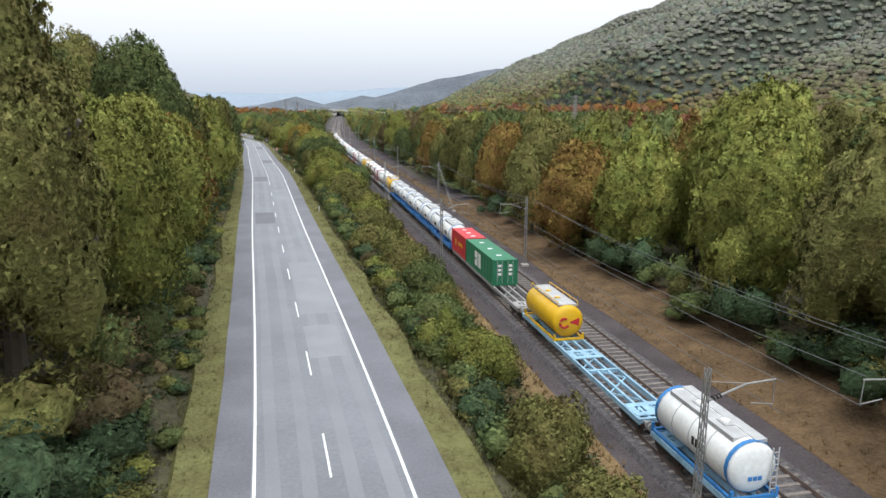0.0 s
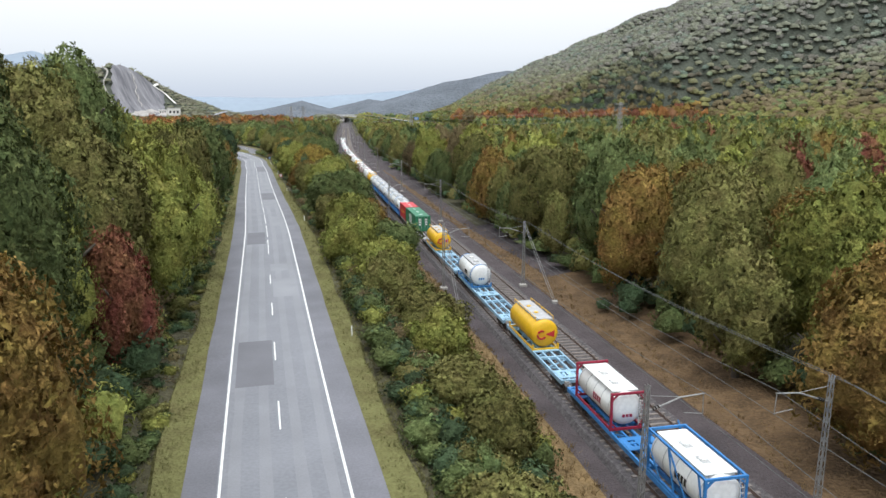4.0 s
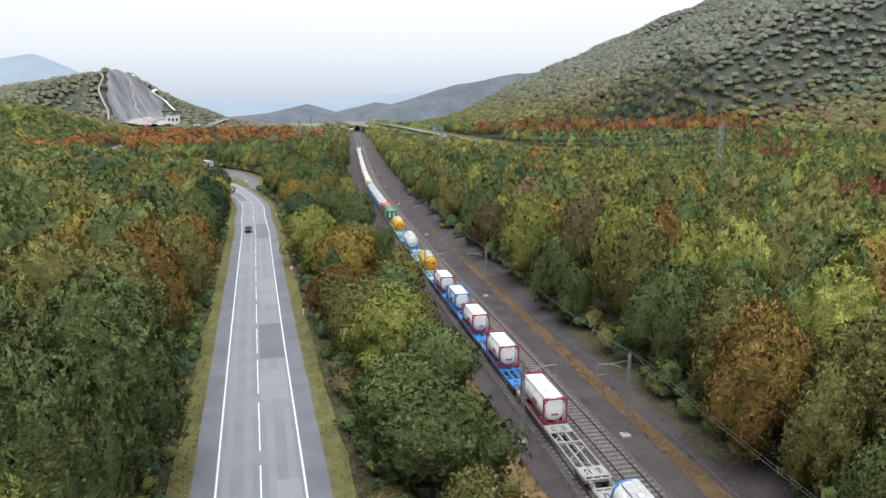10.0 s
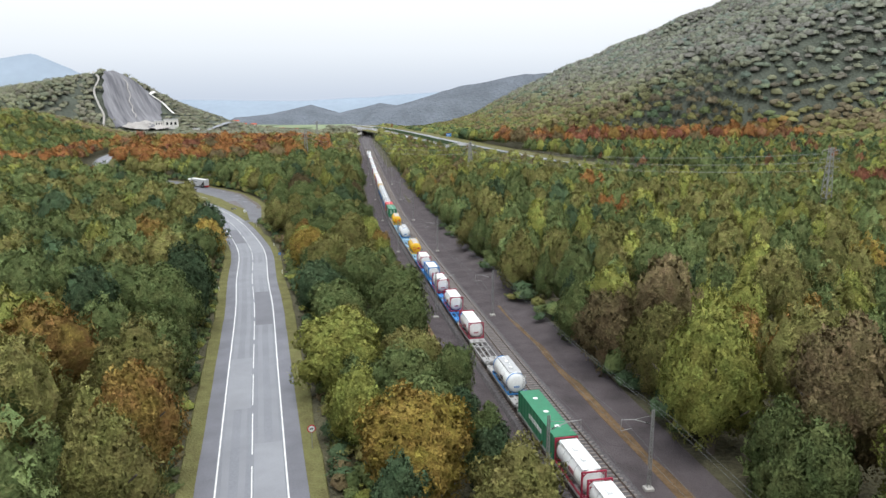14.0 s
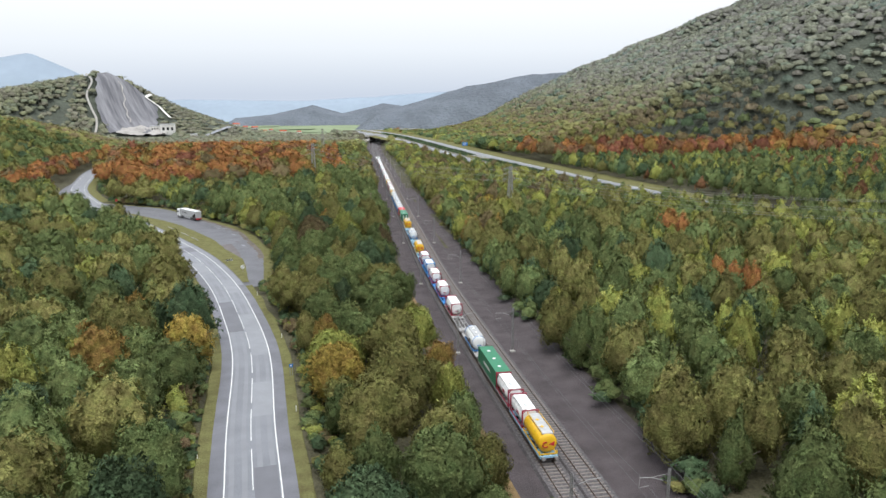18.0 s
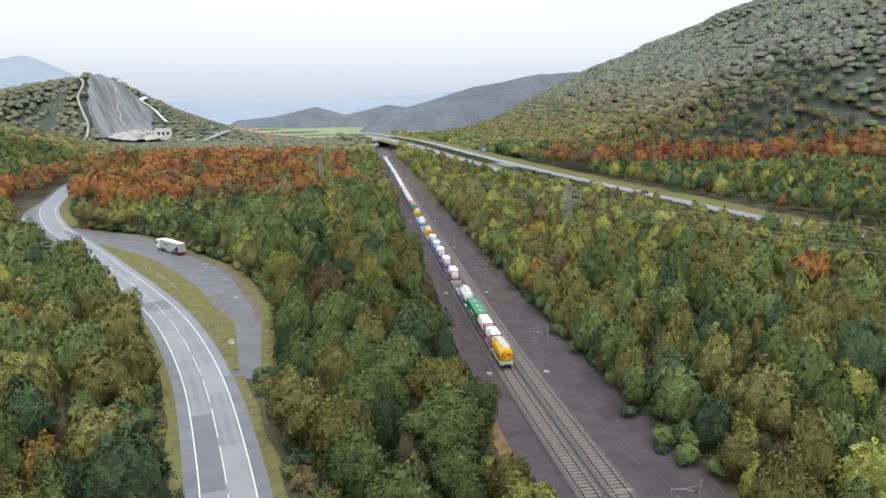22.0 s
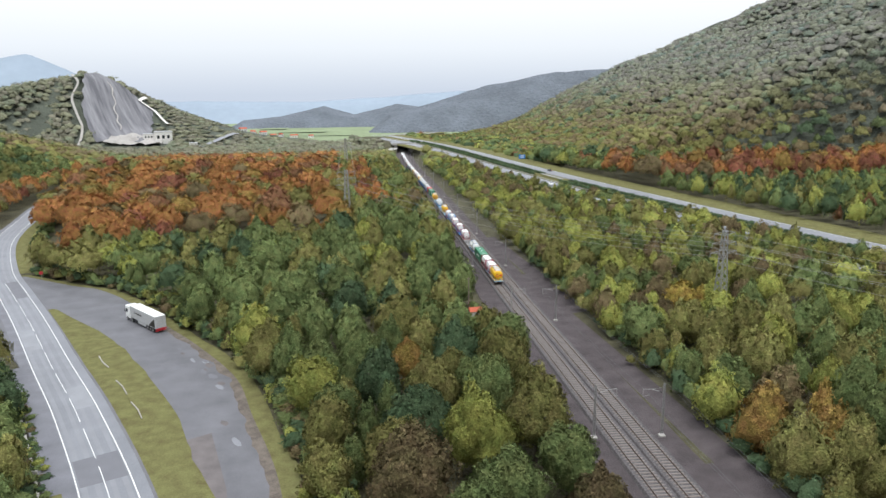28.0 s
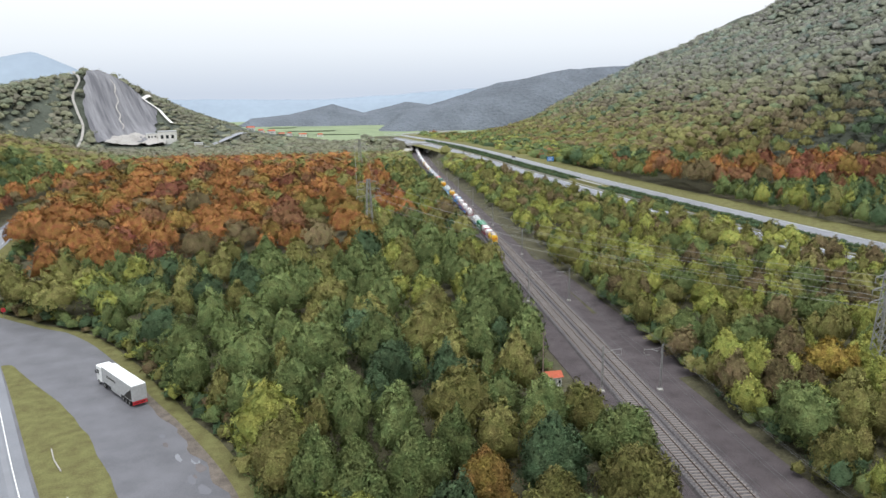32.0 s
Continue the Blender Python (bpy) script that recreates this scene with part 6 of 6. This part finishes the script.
def shrubs():
    """Low bushes and brambles along the edges of the wood, and the clipped hedge in the median."""
    lib = [crown_arrays(48, 0.22, 8, 1, "round", -0.3) for _ in range(6)]
    close = [crown_arrays(320, 0.1, 10, 1, "round", -0.3) for _ in range(6)]
    sets = {"undergrowth": [], "median_hedge": []}
    for y in np.arange(-60, 520, 1.9):
        for k in range(3):
            x = road_x(y) + rng.uniform(8.2, 12.5)
            if y > 345 or x > rail_x(y) + bed_l(y) - 2.6:
                continue
            sets["undergrowth"].append((x, y + rng.uniform(-1, 1), rng.uniform(1.2, 2.6), rng.uniform(1.0, 1.8)))
        if rng.uniform() < 0.8:
            sets["undergrowth"].append((road_x(y) - rng.uniform(8.5, 12), y, rng.uniform(1.0, 2.5), rng.uniform(1.0, 1.7)))
        if y < 430:
            for k in range(3):
                sets["undergrowth"].append((road_x(y) - rng.uniform(7.4, 9.8), y + rng.uniform(-0.9, 0.9), rng.uniform(0.6, 1.5), rng.uniform(0.7, 1.2)))
            sets["undergrowth"].append((road_x(y) - rng.uniform(9.6, 13), y, rng.uniform(2.5, 5.5), rng.uniform(1.6, 2.8)))
        if y > 300 or rng.uniform() < 0.75:
            sets["undergrowth"].append((rail_x(y) + lerp(y, (-20, 200), (11.6, 13.0)) + rng.uniform(0, 4), y, rng.uniform(2.0, 5.5), rng.uniform(1.6, 2.8)))
        for s, a, b in ((-1, 2.6 - bed_l(y), 5.6 - bed_l(y)), (1, lerp(y, (-20, 200), (9.2, 11.0)), 14.0)):
            if rng.uniform() < (0.7 if s < 0 else 0.08):
                sets["undergrowth"].append((rail_x(y) + s * rng.uniform(a, b), y, rng.uniform(1.0, 2.8), rng.uniform(1.0, 1.9)))
    for y in np.arange(342, 530, 1.4):
        sets["undergrowth"].append((lay_out(y) + rng.uniform(3.6, 7.0), y, rng.uniform(1.5, 4.5), rng.uniform(1.3, 2.6)))
        sets["undergrowth"].append((lay_out(y) + rng.uniform(5.0, 8.5), y, rng.uniform(2.5, 5.0), rng.uniform(1.6, 2.8)))
    for y in np.arange(530, 700, 2.0):
        sets["undergrowth"].append((road_x(y) + (11 + rng.uniform(0, 5)) * math.hypot(1, (road_x(y + 1) - road_x(y - 1)) / 2), y, rng.uniform(2, 4.5), rng.uniform(1.6, 2.8)))
    for y in np.arange(-48, 60, 1.6):
        a, b = road_x(y) + 8.3, rail_x(y) + bed_l(y) - 2.6
        if b > a:
            for k in range(int((b - a) / 1.3) + 1):
                sets["undergrowth"].append((rng.uniform(a, b), y, rng.uniform(1.4, 3.0), rng.uniform(1.0, 1.8)))
    for y in np.arange(425, 1120, 3.0):
        if not 712 < y < 750:
            for k in (-3.2, 3.2):
                sets["median_hedge"].append((mway_x(y) + k, y, rng.uniform(1.9, 2.6), rng.uniform(1.8, 2.3)))
    for name, some in sets.items():
        hedge = name == "median_hedge"
        rows = []
        for x, y, h, rad in some:
            c = DARK if hedge else (DARK, GREEN, DARK, GREEN, OLIVE)[rng.integers(5)] if x > rail_x(y) else (DARK, GREEN, OLIVE, GREEN, GREEN, LIME, BROWN, DARK)[rng.integers(8)]
            rows.append((x, y, terrain(x, y) - 0.15, h, rad, np.array(c) * rng.uniform(0.7, 1.1), y < 70 and not hedge))
        gather(name, "clipped dark green hedge in the motorway median" if hedge else "tangled green and brown undergrowth at the wood's edge", "hedge" if hedge else "shrubs", rows, lambda near: (close if near else lib)[rng.integers(6)])


shrubs()


def tufts(name, label, material, places, height):
    """Blades of grass in tufts."""
    vs, fs = [], []
    g = np.random.default_rng(31)
    for x, y, z in places:
        for k in range(7):
            a, r = g.uniform(0, 6.28), g.uniform(0.0, 0.28)
            h = height * g.uniform(0.5, 1.25)
            bx, by = x + r * math.cos(a), y + r * math.sin(a)
            lx, ly = g.normal(0, 0.16, 2)
            n = len(vs)
            c, q = 0.035 * math.cos(a + 1.3), 0.035 * math.sin(a + 1.3)
            vs += [(bx - c, by - q, z - 0.05), (bx + c, by + q, z - 0.05), (bx + lx, by + ly, z + h)]
            fs.append((n, n + 1, n + 2))
    tagged(obj(name, vs, fs, material), label, "grass", kind="stuff")


def bank_tufts():
    g = np.random.default_rng(9)
    dry, green = [], []
    for y in np.arange(-60, 150, 0.3):
        for k in range(3):
            o = bed_l(y) - g.uniform(-0.5, 3.4) ** 1.0
            dry.append((rail_x(y) + o, y + g.uniform(-0.2, 0.2), rail_z(y) - 0.62))
        o = bed_r(y) + g.uniform(-0.4, 4.0)
        dry.append((rail_x(y) + o, y, rail_z(y) - 0.6))
        for s, a, b in ((-1, 5.3, 9.5), (1, 5.4, 8.4)):
            for k in range(3):
                x = road_x(y) + s * (a + (b - a) * g.uniform() ** 0.8)
                green.append((x, y + g.uniform(-0.2, 0.2), max(terrain(x, y), road_z(y) - 0.1) if abs(x - road_x(y)) < 7.3 else terrain(x, y)))
    tufts("dry_grass_tufts", "tall dry straw-brown grass along the railway bank", DRY, dry, 0.42)
    tufts("verge_grass_tufts", "ragged yellow-green grass tufts on the verge", GRASS, green, 0.26)


bank_tufts()


# ---------------------------------------------------------------- sleepers, last
def sleepers():
    bm = bmesh.new()
    box_bm(bm, -1.3, 1.3, -0.13, 0.13, -0.16, 0.0, 0.02)
    me = bpy.data.meshes.new("sleeper")
    bm.to_mesh(me)
    bm.free()
    me.materials.append(SLEEPER)
    for bed, off in zip(tracks, (-1.95, 1.95)):
        for k in range(290):
            y = 235 + 0.8 * k
            o = new("sleeper", me)
            o.parent = bed
            o.matrix_basis = rail_frame(y, off, -0.13)
        vs, fs = [], []
        for y in np.r_[np.arange(-60, 234.6, 0.8), np.arange(467.4, 760, 0.8)]:
            m = rail_frame(y, off, -0.13)
            b = len(vs)
            for p in ((-1.3, -0.13, -0.16), (1.3, -0.13, -0.16), (1.3, 0.13, -0.16), (-1.3, 0.13, -0.16), (-1.3, -0.11, 0), (1.3, -0.11, 0), (1.3, 0.11, 0), (-1.3, 0.11, 0)):
                vs.append(m @ Vector(p))
            fs += [(b + 4, b + 5, b + 6, b + 7), (b, b + 1, b + 5, b + 4), (b + 1, b + 2, b + 6, b + 5), (b + 2, b + 3, b + 7, b + 6), (b + 3, b, b + 4, b + 7)]
        tagged(obj("sleeper_run", vs, fs, SLEEPER, bed), kind="stuff")


sleepers()

# ---------------------------------------------------------------- movement
REAR = ((0, -204.0), (6, -51.0), (9, 23.0), (13, 119.8), (17, 216.3), (19, 264.3), (21, 313.0), (23, 362.0), (28, 484.0), (32, 579.0))


def rear(t):
    return smooth_lerp(t, [r[0] for r in REAR], [r[1] for r in REAR])


def motions():
    for ob, s, z in TRAIN:
        rows = []
        for t in range(0, 33, 2):
            y = rear(t) + s
            dx = rail_x(y + 6) - rail_x(y)
            m = pose(rail_x(y + 1) - 1.95, y, rail_z(y) + z, math.degrees(math.atan(-0.0162)), 0, -math.degrees(math.atan2(dx, 6)))
            rows.append((t, m))
        walk(ob, rows)
    rows = []
    for t in range(0, 33, 1):
        y = 268.4 - 35.5 * (t - 9)
        if y < -130:
            y = -130 - 0.5 * (t - 20)
        d, side = frame_at(road_x, y)
        p = Vector((road_x(y), y, road_z(y) + 0.01)) - side * 1.7
        rows.append((t, pose(*p, 0, 0, -math.degrees(math.atan2(d.x, d.y)))))
    walk(black_car, rows)
    for ob, y32, off, v, tt, _ in FREEWAY:
        rows = []
        for t in range(0, 33, 2):
            y = max(y32 - v * (t - tt), 427 + 0.2 * t)
            d, side = frame_at(mway_x, y)
            p = Vector((mway_x(y), y, mway_z(y) + 0.01)) + side * off
            rows.append((t, pose(*p, 0, 0, (180 if v < 0 else 0) - math.degrees(math.atan2(d.x, d.y)))))
        walk(ob, rows)


motions()
